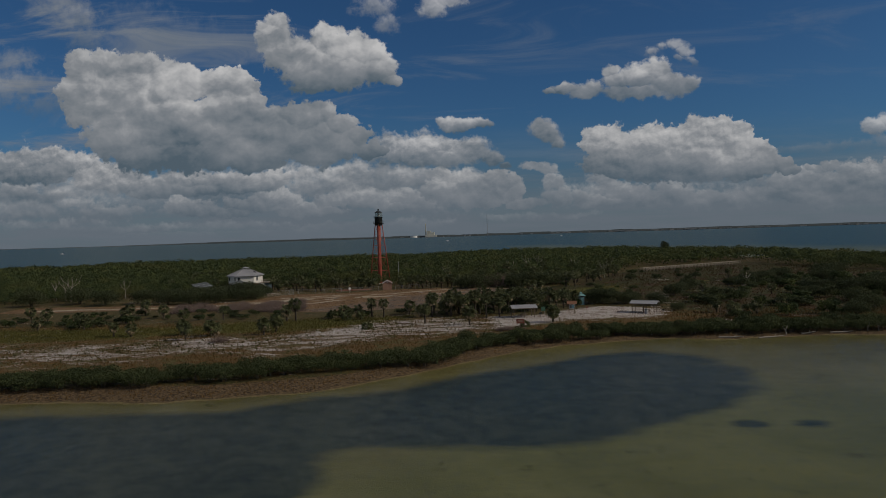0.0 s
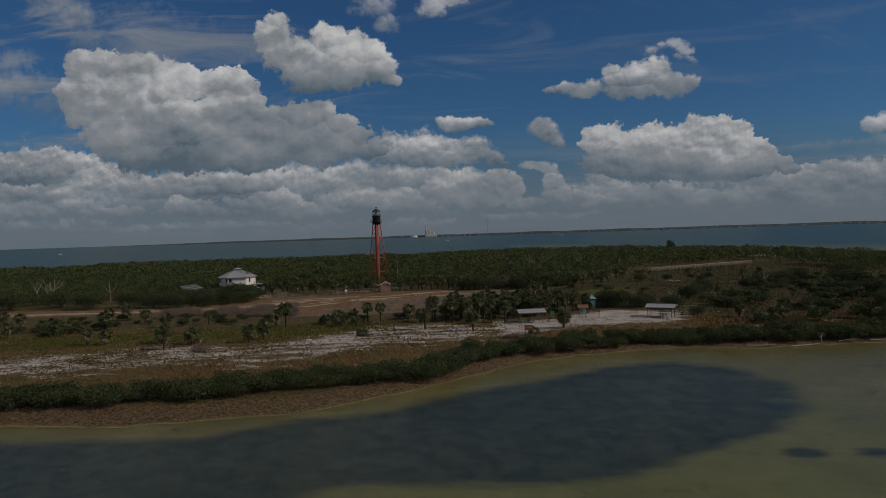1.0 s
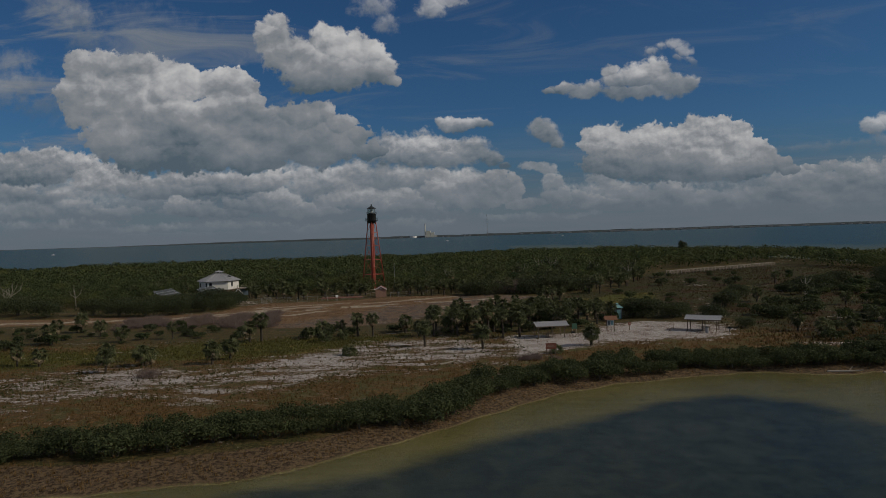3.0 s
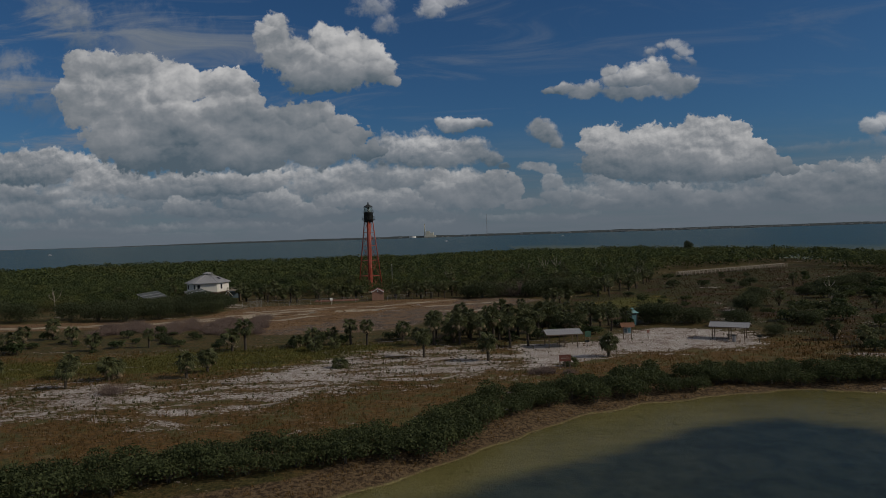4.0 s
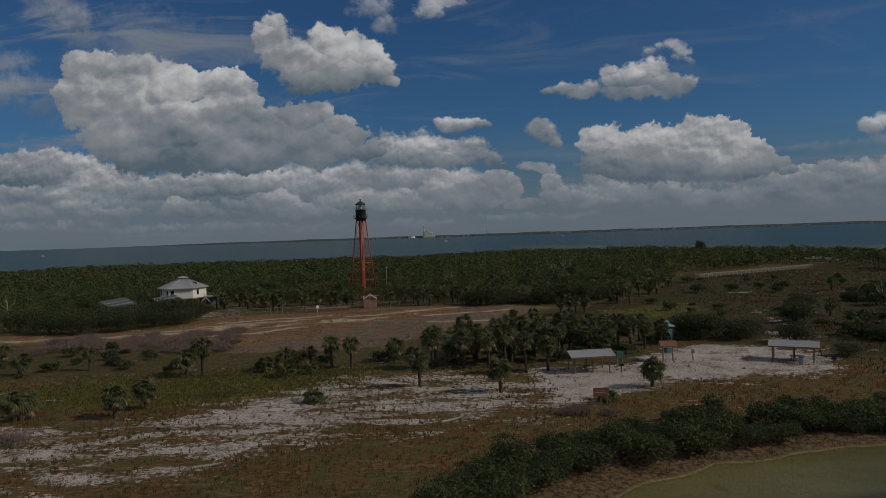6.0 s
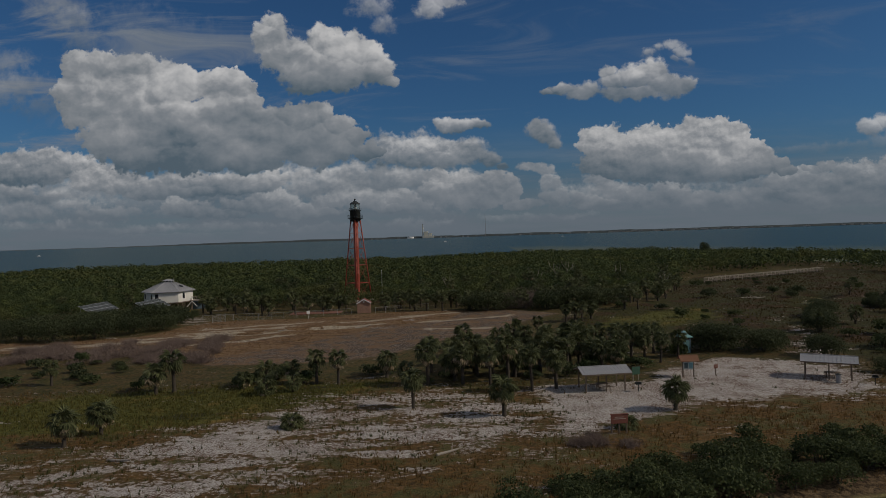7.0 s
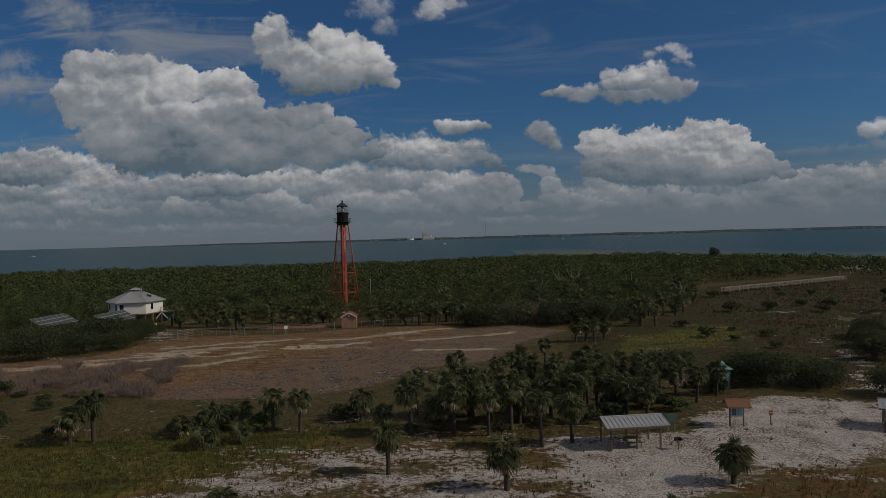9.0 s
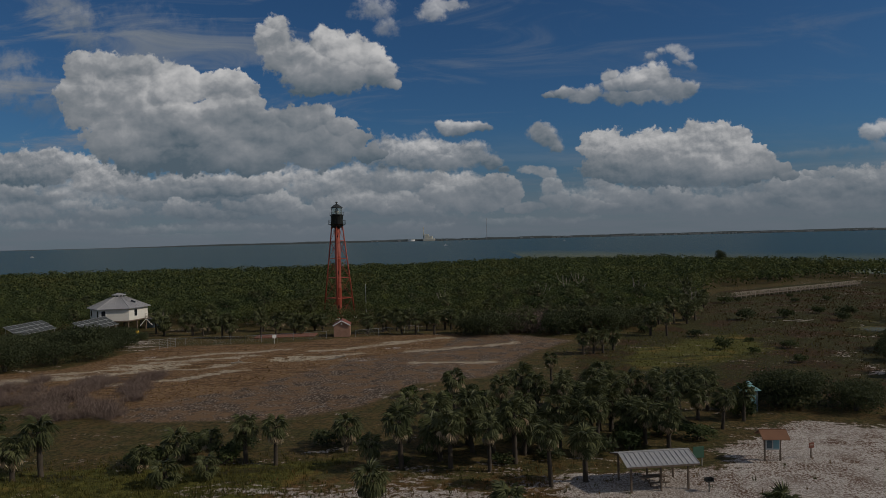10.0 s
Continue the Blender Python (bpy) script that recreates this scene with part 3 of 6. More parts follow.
M = {
    "ground": ground_material(),
    "water": water_material(),
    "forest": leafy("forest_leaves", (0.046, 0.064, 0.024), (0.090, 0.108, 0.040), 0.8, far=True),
    "mangrove": leafy("mangrove_leaves", (0.026, 0.038, 0.016), (0.098, 0.114, 0.044)),
    "oak": leafy("thicket_leaves", (0.028, 0.038, 0.018), (0.090, 0.102, 0.046)),
    "frond": leafy("palm_fronds", (0.036, 0.046, 0.018), (0.165, 0.172, 0.078), 0.45),
    "dead": leafy("dead_fronds", (0.20, 0.145, 0.085), (0.52, 0.42, 0.28), 0.8),
    "grass": leafy("grass_blades", (0.050, 0.052, 0.015), (0.175, 0.150, 0.042), 0.8),
    "herb": leafy("beach_herbs", (0.040, 0.046, 0.016), (0.125, 0.118, 0.040), 0.8),
    "rust_grass": leafy("dry_grass_blades", (0.075, 0.048, 0.018), (0.25, 0.15, 0.055), 0.8),
    "marsh": leafy("marsh_blades", (0.030, 0.024, 0.008), (0.095, 0.062, 0.022), 0.8),
    "twig": plain("bare_twigs", (0.10, 0.070, 0.056), (0.24, 0.175, 0.145), 1.0, 0.9),
    "trunk": plain("palm_trunk", (0.022, 0.017, 0.012), (0.090, 0.070, 0.050), 2.5, 0.95, 0, 0.08, 9.0),
    "bark": plain("bark", (0.035, 0.027, 0.020), (0.12, 0.10, 0.08), 2.0, 0.95),
    "bleached": plain("bleached_wood", (0.22, 0.19, 0.155), (0.42, 0.37, 0.31), 2.0, 0.9),
    "timber": plain("weathered_timber", (0.085, 0.060, 0.042), (0.22, 0.165, 0.12), 3.0, 0.85),
    "deck": plain("boardwalk_timber", (0.17, 0.14, 0.11), (0.34, 0.29, 0.235), 2.0, 0.85),
    "zinc": plain("metal_roof", (0.30, 0.29, 0.29), (0.42, 0.41, 0.405), 1.2, 0.5, 0.25),
    "greyroof": plain("grey_roof", (0.24, 0.235, 0.24), (0.34, 0.335, 0.34), 0.9, 0.6, 0.1),
    "cream": plain("cream_siding", (0.60, 0.57, 0.51), (0.74, 0.71, 0.65), 1.0, 0.7),
    "white": plain("white_paint", (0.62, 0.61, 0.59), (0.80, 0.79, 0.77), 2.0, 0.6),
    "red": plain("red_iron", (0.20, 0.034, 0.018), (0.37, 0.068, 0.036), 1.4, 0.55, 0.0, 0.01),
    "black": plain("black_iron", (0.012, 0.014, 0.014), (0.035, 0.040, 0.038), 2.0, 0.5),
    "brick": plain("old_brick", (0.20, 0.105, 0.070), (0.40, 0.235, 0.165), 1.6, 0.9, 0, 0.03, 14.0),
    "redroof": plain("red_shingles", (0.12, 0.035, 0.025), (0.24, 0.075, 0.05), 2.0, 0.8),
    "rustroof": plain("brown_roof", (0.125, 0.055, 0.026), (0.215, 0.098, 0.048), 1.5, 0.8),
    "signred": plain("red_brown_board", (0.155, 0.050, 0.032), (0.235, 0.080, 0.052), 2.0, 0.7),
    "pale": plain("pale_lettering", (0.36, 0.30, 0.24), (0.46, 0.40, 0.33), 2.0, 0.7),
    "teal": plain("teal_roof", (0.11, 0.25, 0.255), (0.20, 0.37, 0.37), 1.5, 0.5),
    "bluewall": plain("blue_grey_wall", (0.055, 0.085, 0.105), (0.105, 0.145, 0.165), 1.5, 0.7),
    "greensign": plain("green_board", (0.030, 0.085, 0.052), (0.05, 0.125, 0.08), 2.0, 0.7),
    "poster": plain("teal_poster", (0.09, 0.21, 0.26), (0.20, 0.36, 0.41), 2.5, 0.5),
    "paper": plain("pale_poster", (0.42, 0.44, 0.43), (0.60, 0.60, 0.58), 2.5, 0.6),
    "panel": plain("solar_panel", (0.030, 0.036, 0.036), (0.060, 0.066, 0.064), 0.8, 0.75),
    "alu": plain("galvanised_steel", (0.30, 0.30, 0.30), (0.48, 0.48, 0.47), 3.0, 0.45, 0.6),
    "pane": plain("window_glass", (0.010, 0.012, 0.015), (0.025, 0.028, 0.034), 0.5, 0.08),
    # distance haze is mixed into the bluish grey of coast and mast
    "coast": plain("hazy_coast", (0.030, 0.042, 0.046), (0.060, 0.072, 0.072), 0.006, 1.0, 0, 0.0, 0.03),
    "farhouse": plain("far_house_walls", (0.16, 0.165, 0.165), (0.34, 0.335, 0.32), 0.02, 0.9),
    "farwall": plain("far_concrete", (0.46, 0.44, 0.37), (0.62, 0.59, 0.50), 0.03, 0.9),
    "farmast": plain("hazy_mast", (0.16, 0.17, 0.18), (0.22, 0.22, 0.23), 0.03, 0.9),
    "terracotta": plain("terracotta_paving", (0.14, 0.055, 0.035), (0.24, 0.10, 0.065), 1.5, 0.9),
    "yellow": plain("yellow_paint", (0.46, 0.29, 0.02), (0.60, 0.40, 0.04), 2.0, 0.6),
}
lens_glass, nt_, b_ = material("lantern_glass")
b_.inputs["Base Color"].default_value, b_.inputs["Roughness"].default_value = (0.5, 0.55, 0.55, 1), 0.05
clear = node(nt_, "ShaderNodeBsdfTransparent", {0: (0.88, 0.94, 0.92, 1)}).outputs[0]
nt_.links.new(node(nt_, "ShaderNodeMixShader", {0: 0.16, 1: clear, 2: b_.outputs[0]}).outputs[0], nt_.nodes["Material Output"].inputs[0])


# ---- mesh helpers ----
def np_mesh(name, verts, faces, mat):
    verts, faces = np.asarray(verts, np.float32), np.asarray(faces, np.int32)
    me = bpy.data.meshes.new(name)
    me.vertices.add(len(verts))
    me.vertices.foreach_set("co", verts.ravel())
    me.loops.add(faces.size)
    me.loops.foreach_set("vertex_index", faces.ravel())
    me.polygons.add(len(faces))
    me.polygons.foreach_set("loop_start", np.arange(0, faces.size, faces.shape[1], dtype=np.int32))
    me.update(calc_edges=True)
    me.materials.append(mat)
    return me


def under(ob, parent):
    ob.parent = parent
    return ob


def part(name, bm, mat, parent, label="", smooth=False):
    me = bpy.data.meshes.new(name)
    bmesh.ops.recalc_face_normals(bm, faces=bm.faces)
    bm.to_mesh(me)
    bm.free()
    me.materials.append(mat)
    if smooth:
        me.polygons.foreach_set("use_smooth", [True] * len(me.polygons))
    ob = under(new(name, me), parent)
    return tagged(ob, label)


def box(bm, size, at=(0, 0, 0), turn=(0, 0, 0), bevel=0.0):
    made = bmesh.ops.create_cube(bm, size=1.0, matrix=pose(*at, *turn) @ Matrix.Diagonal((*size, 1)))
    if bevel:
        edges = {e for v in made["verts"] for e in v.link_edges}
        bmesh.ops.bevel(bm, geom=list(edges), offset=bevel, segments=1, affect="EDGES")
    return bm


def rod(bm, p0, p1, r0, r1=None, seg=8):
    p0, p1 = Vector(p0), Vector(p1)
    way = p1 - p0
    m = Matrix.Translation((p0 + p1) / 2) @ way.to_track_quat("Z", "Y").to_matrix().to_4x4()
    bmesh.ops.create_cone(bm, cap_ends=True, segments=seg, radius1=r0, radius2=r0 if r1 is None else r1, depth=way.length, matrix=m)
    return bm


def B():
    return bmesh.new()


def thing(name, m, label, category, group=""):
    ob = new(name)
    ob.matrix_world = m
    return tagged(ob, label, category, group)


def strip(points, closed=False):
    return np.array(points, float)


def inside(poly, x, y):
    """Signed distance to a polygon, positive inside."""
    poly = np.asarray(poly, float)
    a, b = poly, np.roll(poly, -1, 0)
    best, odd = np.full(x.shape, 1e9), np.zeros(x.shape, bool)
    for (x0, y0), (x1, y1) in zip(a, b):
        dx, dy = x1 - x0, y1 - y0
        t = np.clip(((x - x0) * dx + (y - y0) * dy) / (dx * dx + dy * dy), 0, 1)
        best = np.minimum(best, np.hypot(x - x0 - t * dx, y - y0 - t * dy))
        if y0 != y1:
            odd ^= ((y0 > y) != (y1 > y)) & (x < (x1 - x0) * (y - y0) / (y1 - y0) + x0)
    return np.where(odd, best, -best)


def near_line(points, x, y):
    best = np.full(x.shape, 1e9)
    for (x0, y0), (x1, y1) in zip(points[:-1], points[1:]):
        dx, dy = x1 - x0, y1 - y0
        t = np.clip(((x - x0) * dx + (y - y0) * dy) / (dx * dx + dy * dy), 0, 1)
        best = np.minimum(best, np.hypot(x - x0 - t * dx, y - y0 - t * dy))
    return best


# ---- plan of the island ----
SHORE = strip([(-900, 60), (-140, 86), (-61, 90), (-45, 90), (-38, 89), (-32, 90), (-28, 91.5), (-22, 93), (-16, 95.5), (-13, 99), (-7.5, 103.2), (-3, 107.5),
               (2, 113), (5, 116.5), (10, 121), (16, 125), (20, 127.6), (30, 130.6), (41, 132), (50, 130), (61, 131), (71, 133), (79, 131), (120, 126), (900, 60)])
FAR_EDGE = strip([(-900, 300), (-450, 380), (-289, 455), (-215, 515), (-52, 525), (33, 575), (120, 565), (175, 470), (195, 370), (240, 310), (330, 200), (420, 90), (900, 20)])
CLEARING = [(5, 159), (7, 165), (21, 169), (31, 181), (38, 181), (44, 178), (50, 174), (51, 164), (44, 156), (35, 155), (25, 154), (20, 150), (14, 146), (6, 140)]
BAND = [(-64, 128), (-60, 142), (-42, 139), (-37, 144), (-31, 147), (-26, 153), (-21, 162), (-12, 162), (-4, 166), (5, 163), (7, 142), (-1, 137), (-7, 136),
        (-13, 137), (-20, 129), (-24, 125), (-28, 120), (-34, 118), (-41, 122), (-50, 124)]
WEST_SAND = [(-110, 118), (-112, 132), (-85, 136), (-60, 138), (-45, 130), (-52, 118), (-66, 113), (-85, 114)]
MEADOW = [(-120, 140), (-110, 160), (-75, 158), (-59, 160), (-51, 166), (-36, 168), (-25, 168), (-13, 170), (-18, 160), (-29, 150), (-39, 147), (-55, 148), (-80, 140)]
EAST_MEADOW = [(16, 212), (24, 235), (34, 240), (48, 254), (60, 246), (58, 225), (44, 212), (24, 203)]
BANKS = [(-48, 193), (-43, 184), (-23, 185), (-14, 191), (-9, 203), (2, 207), (11, 229), (20, 241), (8, 252), (-6, 250), (-16, 236), (-28, 226), (-36, 205)]
FLATS = [(-140, 200), (-140, 216), (-84, 214), (-70, 220), (-64, 243), (-40, 245), (-18, 254), (-2, 254), (-6, 236), (-20, 226), (-32, 204), (-44, 190), (-60, 196), (-75, 201)]
EAST_SCRUB = [(46, 150), (52, 180), (60, 230), (62, 290), (85, 335), (150, 380), (170, 300), (150, 160), (90, 140)]
EAST_LOW = [(45, 190), (12, 190), (20, 236), (48, 264), (62, 300), (85, 345), (150, 385), (175, 300), (150, 160), (90, 142), (60, 150), (55, 170), (53, 184)]
WEED = [(-160, 84), (-57, 84), (-39, 84), (-27, 85), (-18, 91), (-8, 95), (1, 104), (13, 112), (23, 119), (33, 122), (42, 120), (47, 108), (44, 96), (36, 89),
        (29, 86), (22, 81), (16, 77), (9, 75), (0, 74), (-11, 73), (-14, 70), (-12, 65), (-13, 60), (-17, 57), (-30, 42), (-160, 40)]
PONDS = [(86, 257, 7, 4.5), (77, 243, 6, 2.5), (84, 251, 3, 2.5), (92, 268, 2.5, 5), (-33, 226.5, 7, 1.7), (-52, 220, 6, 1.2)]
STREAKS = [[(-130, 206), (-95, 206), (-79, 209), (-66, 211), (-54, 217), (-43, 221)], [(-46, 218), (-36, 227), (-21, 230)], [(-18, 243), (-5, 248)], [(-10, 220), (3, 220)],
           [(-58, 205), (-46, 209), (-38, 216)], [(-62, 222), (-50, 226), (-40, 231)], [(-30, 234), (-20, 238), (-12, 244)], [(-60, 228), (-48, 233), (-36, 236)], [(-70, 214), (-58, 221), (-50, 222)], [(-12, 232), (0, 236), (8, 240)]]
TRACK = [(-62, 133), (-41, 137), (-34, 140), (-27, 144), (-18, 146), (-11, 149), (-4, 151), (4, 154)]

YARD = [(-77.8, 253.2), (-74.5, 256.3), (-67.5, 251.8), (-62.4, 242.9), (-64.6, 237.3), (-71.1, 241.0)]
SIDE_PATH = [(48, 176), (51, 185), (52, 193), (57, 199), (60, 212), (61, 221)]
SHORE_PATCH = [(52, 150), (60, 148), (70, 147)]


def soft(d, width):
    return np.clip(0.5 + d / (2 * width), 0, 1)


def wavy(x, y):
    return 0.5 * np.sin(x * 0.13 + 1.3 * np.sin(y * 0.07)) + 0.3 * np.sin(y * 0.31 + x * 0.21) + 0.2 * np.sin(x * 0.67 - y * 0.53)


def height(x, y):
    x, y = np.asarray(x, float), np.asarray(y, float)
    d = np.minimum(y - np.interp(x, *SHORE.T), (np.interp(x, *FAR_EDGE.T) - y) * 0.8)
    d = d + 0.9 * wavy(x * 2.1, y * 2.3) * np.clip(1 - np.abs(d) / 12, 0, 1)
    z = np.where(d > 0, 1.05 * (1 - np.exp(-d / 6.0)), np.maximum(d * 0.05, -2.6))
    z = z + 0.10 * wavy(x, y) * np.clip(d / 10, 0, 1)
    for px, py, a, b in PONDS:
        z = z - 1.5 * np.exp(-(((x - px) / a) ** 2 + ((y - py) / b) ** 2))
    return z


def gz(x, y):
    return float(height(x, y))


def spaced(*runs):
    out = []
    for a, b, n in runs:
        out.extend(np.linspace(a, b, n, endpoint=False))
    return np.array(out)


def sheet(name, xs, ys, zs, mat, attributes):
    X, Y = np.meshgrid(xs, ys)
    Z = zs(X, Y)
    n, k = len(xs), len(ys)
    idx = np.arange(n * k).reshape(k, n)
    F = np.stack([idx[:-1, :-1], idx[:-1, 1:], idx[1:, 1:], idx[1:, :-1]], -1).reshape(-1, 4)
    me = np_mesh(name, np.stack([X, Y, Z], -1).reshape(-1, 3), F, mat)
    for key, fn in attributes.items():
        me.attributes.new(key, "FLOAT", "POINT").data.foreach_set("value", fn(X, Y).ravel().astype(np.float32))
    me.polygons.foreach_set("use_smooth", [True] * len(me.polygons))
    return new(name, me)


def from_shore(x, y):
    return y - np.interp(x, *SHORE.T)


xs = spaced((-6000, -1000, 8), (-1000, -320, 16), (-320, -120, 45), (-120, 120, 190), (120, 320, 45), (320, 1000, 16), (1000, 6001, 9))
ys = spaced((-3000, -200, 8), (-200, 40, 14), (40, 270, 190), (270, 600, 66), (600, 1200, 12), (1200, 4901, 12))
zone = {
    "sand": lambda x, y: np.maximum.reduce([np.clip(0.30 + inside(CLEARING, x, y) / 6.5, 0, 1.15), soft(inside(BAND, x, y), 5.0) * (0.60 + 0.16 * wavy(x * 1.6, y * 2.6)),
                                            soft(inside(WEST_SAND, x, y), 6.0) * (0.50 + 0.16 * wavy(x * 1.4, y * 3.0)),
                                            soft(0.9 - near_line(TRACK, x, y), 1.0) * 0.75, soft(inside(YARD, x, y), 2.0) * 0.52,
                                            soft(1.3 - near_line(SIDE_PATH, x, y), 1.3) * 0.5, soft(1.2 - near_line(SHORE_PATCH, x, y), 1.2) * 0.62]),
    "green": lambda x, y: np.maximum(soft(inside(MEADOW, x, y), 4.0), soft(inside(EAST_MEADOW, x, y), 9.0) * 0.58),
    "rust": lambda x, y: np.maximum(soft(from_shore(x, y) - 10, 4.0) * soft(165 - y, 6.0), soft(inside(EAST_SCRUB, x, y), 8.0) * (0.45 + 0.35 * wavy(x, y))),
    "marsh": lambda x, y: soft(inside(EAST_LOW, x, y), 5.0),
    "mud": lambda x, y: soft(inside(BANKS, x, y), 4.0),
    "flat": lambda x, y: soft(inside(FLATS, x, y), 5.0),
    "streak": lambda x, y: np.maximum.reduce([np.clip(1 - near_line(s, x, y + 1.0 * wavy(x * 3, y * 3)) / (4.2 if j == 0 else 2.6), 0, 1) for j, s in enumerate(STREAKS)]),
    "wrack": lambda x, y: soft(3.6 - np.abs(from_shore(x, y) - 3.0), 1.6) * 0.95,
    "weed": lambda x, y: np.maximum.reduce([soft(inside(WEED, x, y), 3.6) * (1 - 0.45 * np.clip((x - 28) / 13, 0, 1))] + [k * soft(1.5 - np.hypot((x - px) / 1.5, y - py), 1.4) for px, py, k in ((35, 83, 0.9), (42.2, 82.6, 0.8))]),
    "deep": lambda x, y: np.clip((y - np.interp(x, *FAR_EDGE.T)) / np.where(x > 60, 900, 120), 0, 1) + np.clip((-y - 60) / 200, 0, 1) + np.clip((np.abs(x) - 500) / 400, 0, 1) * (y < 300),
}
tagged(sheet("ground", xs, ys, height, M["ground"], zone), "sandy island ground with grass, mud banks and shallow seabed", "ground", kind="structure")
tagged(sheet("water", spaced((-6000, -300, 12), (-300, 300, 40), (300, 6001, 13)), spaced((-3000, 0, 8), (0, 260, 30), (260, 700, 30), (700, 4901, 16)),
             lambda x, y: np.zeros_like(x), M["water"], {"open": lambda x, y: np.clip((y - 300) / 200, 0, 1)}),
       "calm shallow sea water, olive over sand and dark over weed", "water", kind="structure")


# ---- vegetation ----
def unit(a):
    return a / np.maximum(np.linalg.norm(a, axis=-1, keepdims=True), 1e-9)


def cards(rng, centres, outward, long, wide, loose=0.75):
    """Diamond leaves or leaf sprays round the given places."""
    k = len(centres)
    nrm = unit(outward + loose * rng.normal(size=(k, 3)))
    u = unit(np.cross(nrm, rng.normal(size=(k, 3))))
    v = np.cross(nrm, u)
    long, wide = long * rng.uniform(0.7, 1.35, (k, 1)), wide * rng.uniform(0.7, 1.35, (k, 1))
    V = np.stack([centres + u * long / 2, centres + v * wide / 2, centres - u * long / 2, centres - v * wide / 2], 1).reshape(-1, 3)
    return V, np.arange(4 * k).reshape(k, 4)


def crown_points(rng, lobes, count):
    """Places on the skin of overlapping lobes (centre, radii), and the way out of each."""
    P, O = [], []
    share = np.array([l[3] * l[4] + l[3] * l[5] for l in lobes])
    for (cx, cy, cz, a, b, c), w in zip(lobes, share / share.sum()):
        k = max(4, int(count * w))
        d = unit(rng.normal(size=(k, 3)))
        d[:, 2] = np.where(d[:, 2] < -0.35, -d[:, 2], d[:, 2])
        r = rng.uniform(0.72, 1.08, (k, 1))
        P.append(np.array([cx, cy, cz]) + d * r * np.array([a, b, c]))
        O.append(unit(d / np.array([a, b, c])))
    return np.concatenate(P), np.concatenate(O)


def lobed(rng, radius, tall, n, low=0.1):
    lobes = [(0, 0, tall * 0.48, radius * 0.72, radius * 0.72, tall * 0.5)]
    for i in range(n):
        a = i * 2.4 + rng.uniform(-0.4, 0.4)
        d = radius * rng.uniform(0.35, 0.62)
        s = radius * rng.uniform(0.36, 0.52)
        z = tall * rng.uniform(0.32, 0.76)
        lobes.append((d * math.cos(a), d * math.sin(a), max(z, s * low), s, s, min(s * 0.8, tall - z + 0.15)))
    return lobes


def bush_mesh(name, seed, radius, tall, leaves, long, wide, mat, n=9, skirt=0.0):
    rng = np.random.default_rng(seed)
    lobes = lobed(rng, radius, tall, n)
    if skirt:
        lobes += [(radius * 0.6 * math.cos(i), radius * 0.6 * math.sin(i), tall * 0.2, radius * 0.4, radius * 0.4, tall * 0.3 * skirt * 2) for i in range(7)]
    P, O = crown_points(rng, lobes, leaves)
    P[:, 2] = np.maximum(P[:, 2], 0.08)
    return np_mesh(name, *cards(rng, P, O, long, wide), mat)


def stems_mesh(name, seed, radius, tall, n, thick, mat):
    rng = np.random.default_rng(seed)
    bm = B()
    for i in range(n):
        a = rng.uniform(0, 6.28)
        d = radius * rng.uniform(0.2, 0.6)
        knee = Vector((d * 0.4 * math.cos(a), d * 0.4 * math.sin(a), tall * 0.4))
        rod(bm, (0.1 * math.cos(a), 0.1 * math.sin(a), -0.1), knee, thick, thick * 0.75, 5)
        rod(bm, knee, (d * math.cos(a), d * math.sin(a), tall * rng.uniform(0.65, 0.85)), thick * 0.75, thick * 0.3, 5)
    me = bpy.data.meshes.new(name)
    bm.to_mesh(me)
    bm.free()
    me.materials.append(mat)
    return me


def plant(name, crown, stems, x, y, size, label, category, group, turn=None, tall=1.0):
    ob = thing(name, pose(x, y, gz(x, y) - 0.05, 0, 0, random.uniform(0, 360) if turn is None else turn), label, category, group)
    ob.scale = (size, size, size * tall)
    under(new("stem", stems), ob)
    under(new("crown", crown), ob)
    return ob


# palms
def frond_arrays(rng, stalk=0.80, fan=0.70, n=19, spread=140, droop=1.15, wide=0.058):
    V, F = [(0, 0.025, 0), (0, -0.025, 0), (stalk, -0.012, 0.0), (stalk, 0.012, 0.0)], [(0, 1, 2, 3)]
    droop = droop * rng.uniform(0.35, 1.2)
    size = rng.uniform(0.78, 1.1)
    for i in range(n):
        a = radians(-spread + 2 * spread * i / (n - 1)) + rng.normal() * 0.04
        r = fan * (1.0 - 0.25 * abs(i / (n - 1) - 0.5)) * rng.uniform(0.80, 1.10) * size
        c, s = math.cos(a), math.sin(a)
        m, t = r * 0.55, r
        fold = 0.05 * (1 if i % 2 else -1)
        k = len(V)
        V += [(stalk - 0.04, 0, 0), (stalk + m * c - wide * s, m * s + wide * c, -droop * m * m + fold),
              (stalk + t * c, t * s, -droop * t * t * 1.5 - 0.05), (stalk + m * c + wide * s, m * s - wide * c, -droop * m * m - fold)]
        F.append((k, k + 1, k + 2, k + 3))
    return np.array(V, float), np.array(F)


def frond_poses(rng, count, low=-48, high=82):
    out = []
    for i in range(count):
        e = high + (low - high) * (i / (count - 1)) ** 0.85 + rng.normal() * 12
        out.append((i * 137.5 + rng.normal() * 20, e, rng.normal() * 22))
    return out


def frond_matrix(az, e, roll):
    return pose(0, 0, 0, 0, 0, az) @ pose(0, 0, 0, 0, -e, 0) @ pose(0.10, 0, 0, roll, 0, 0)


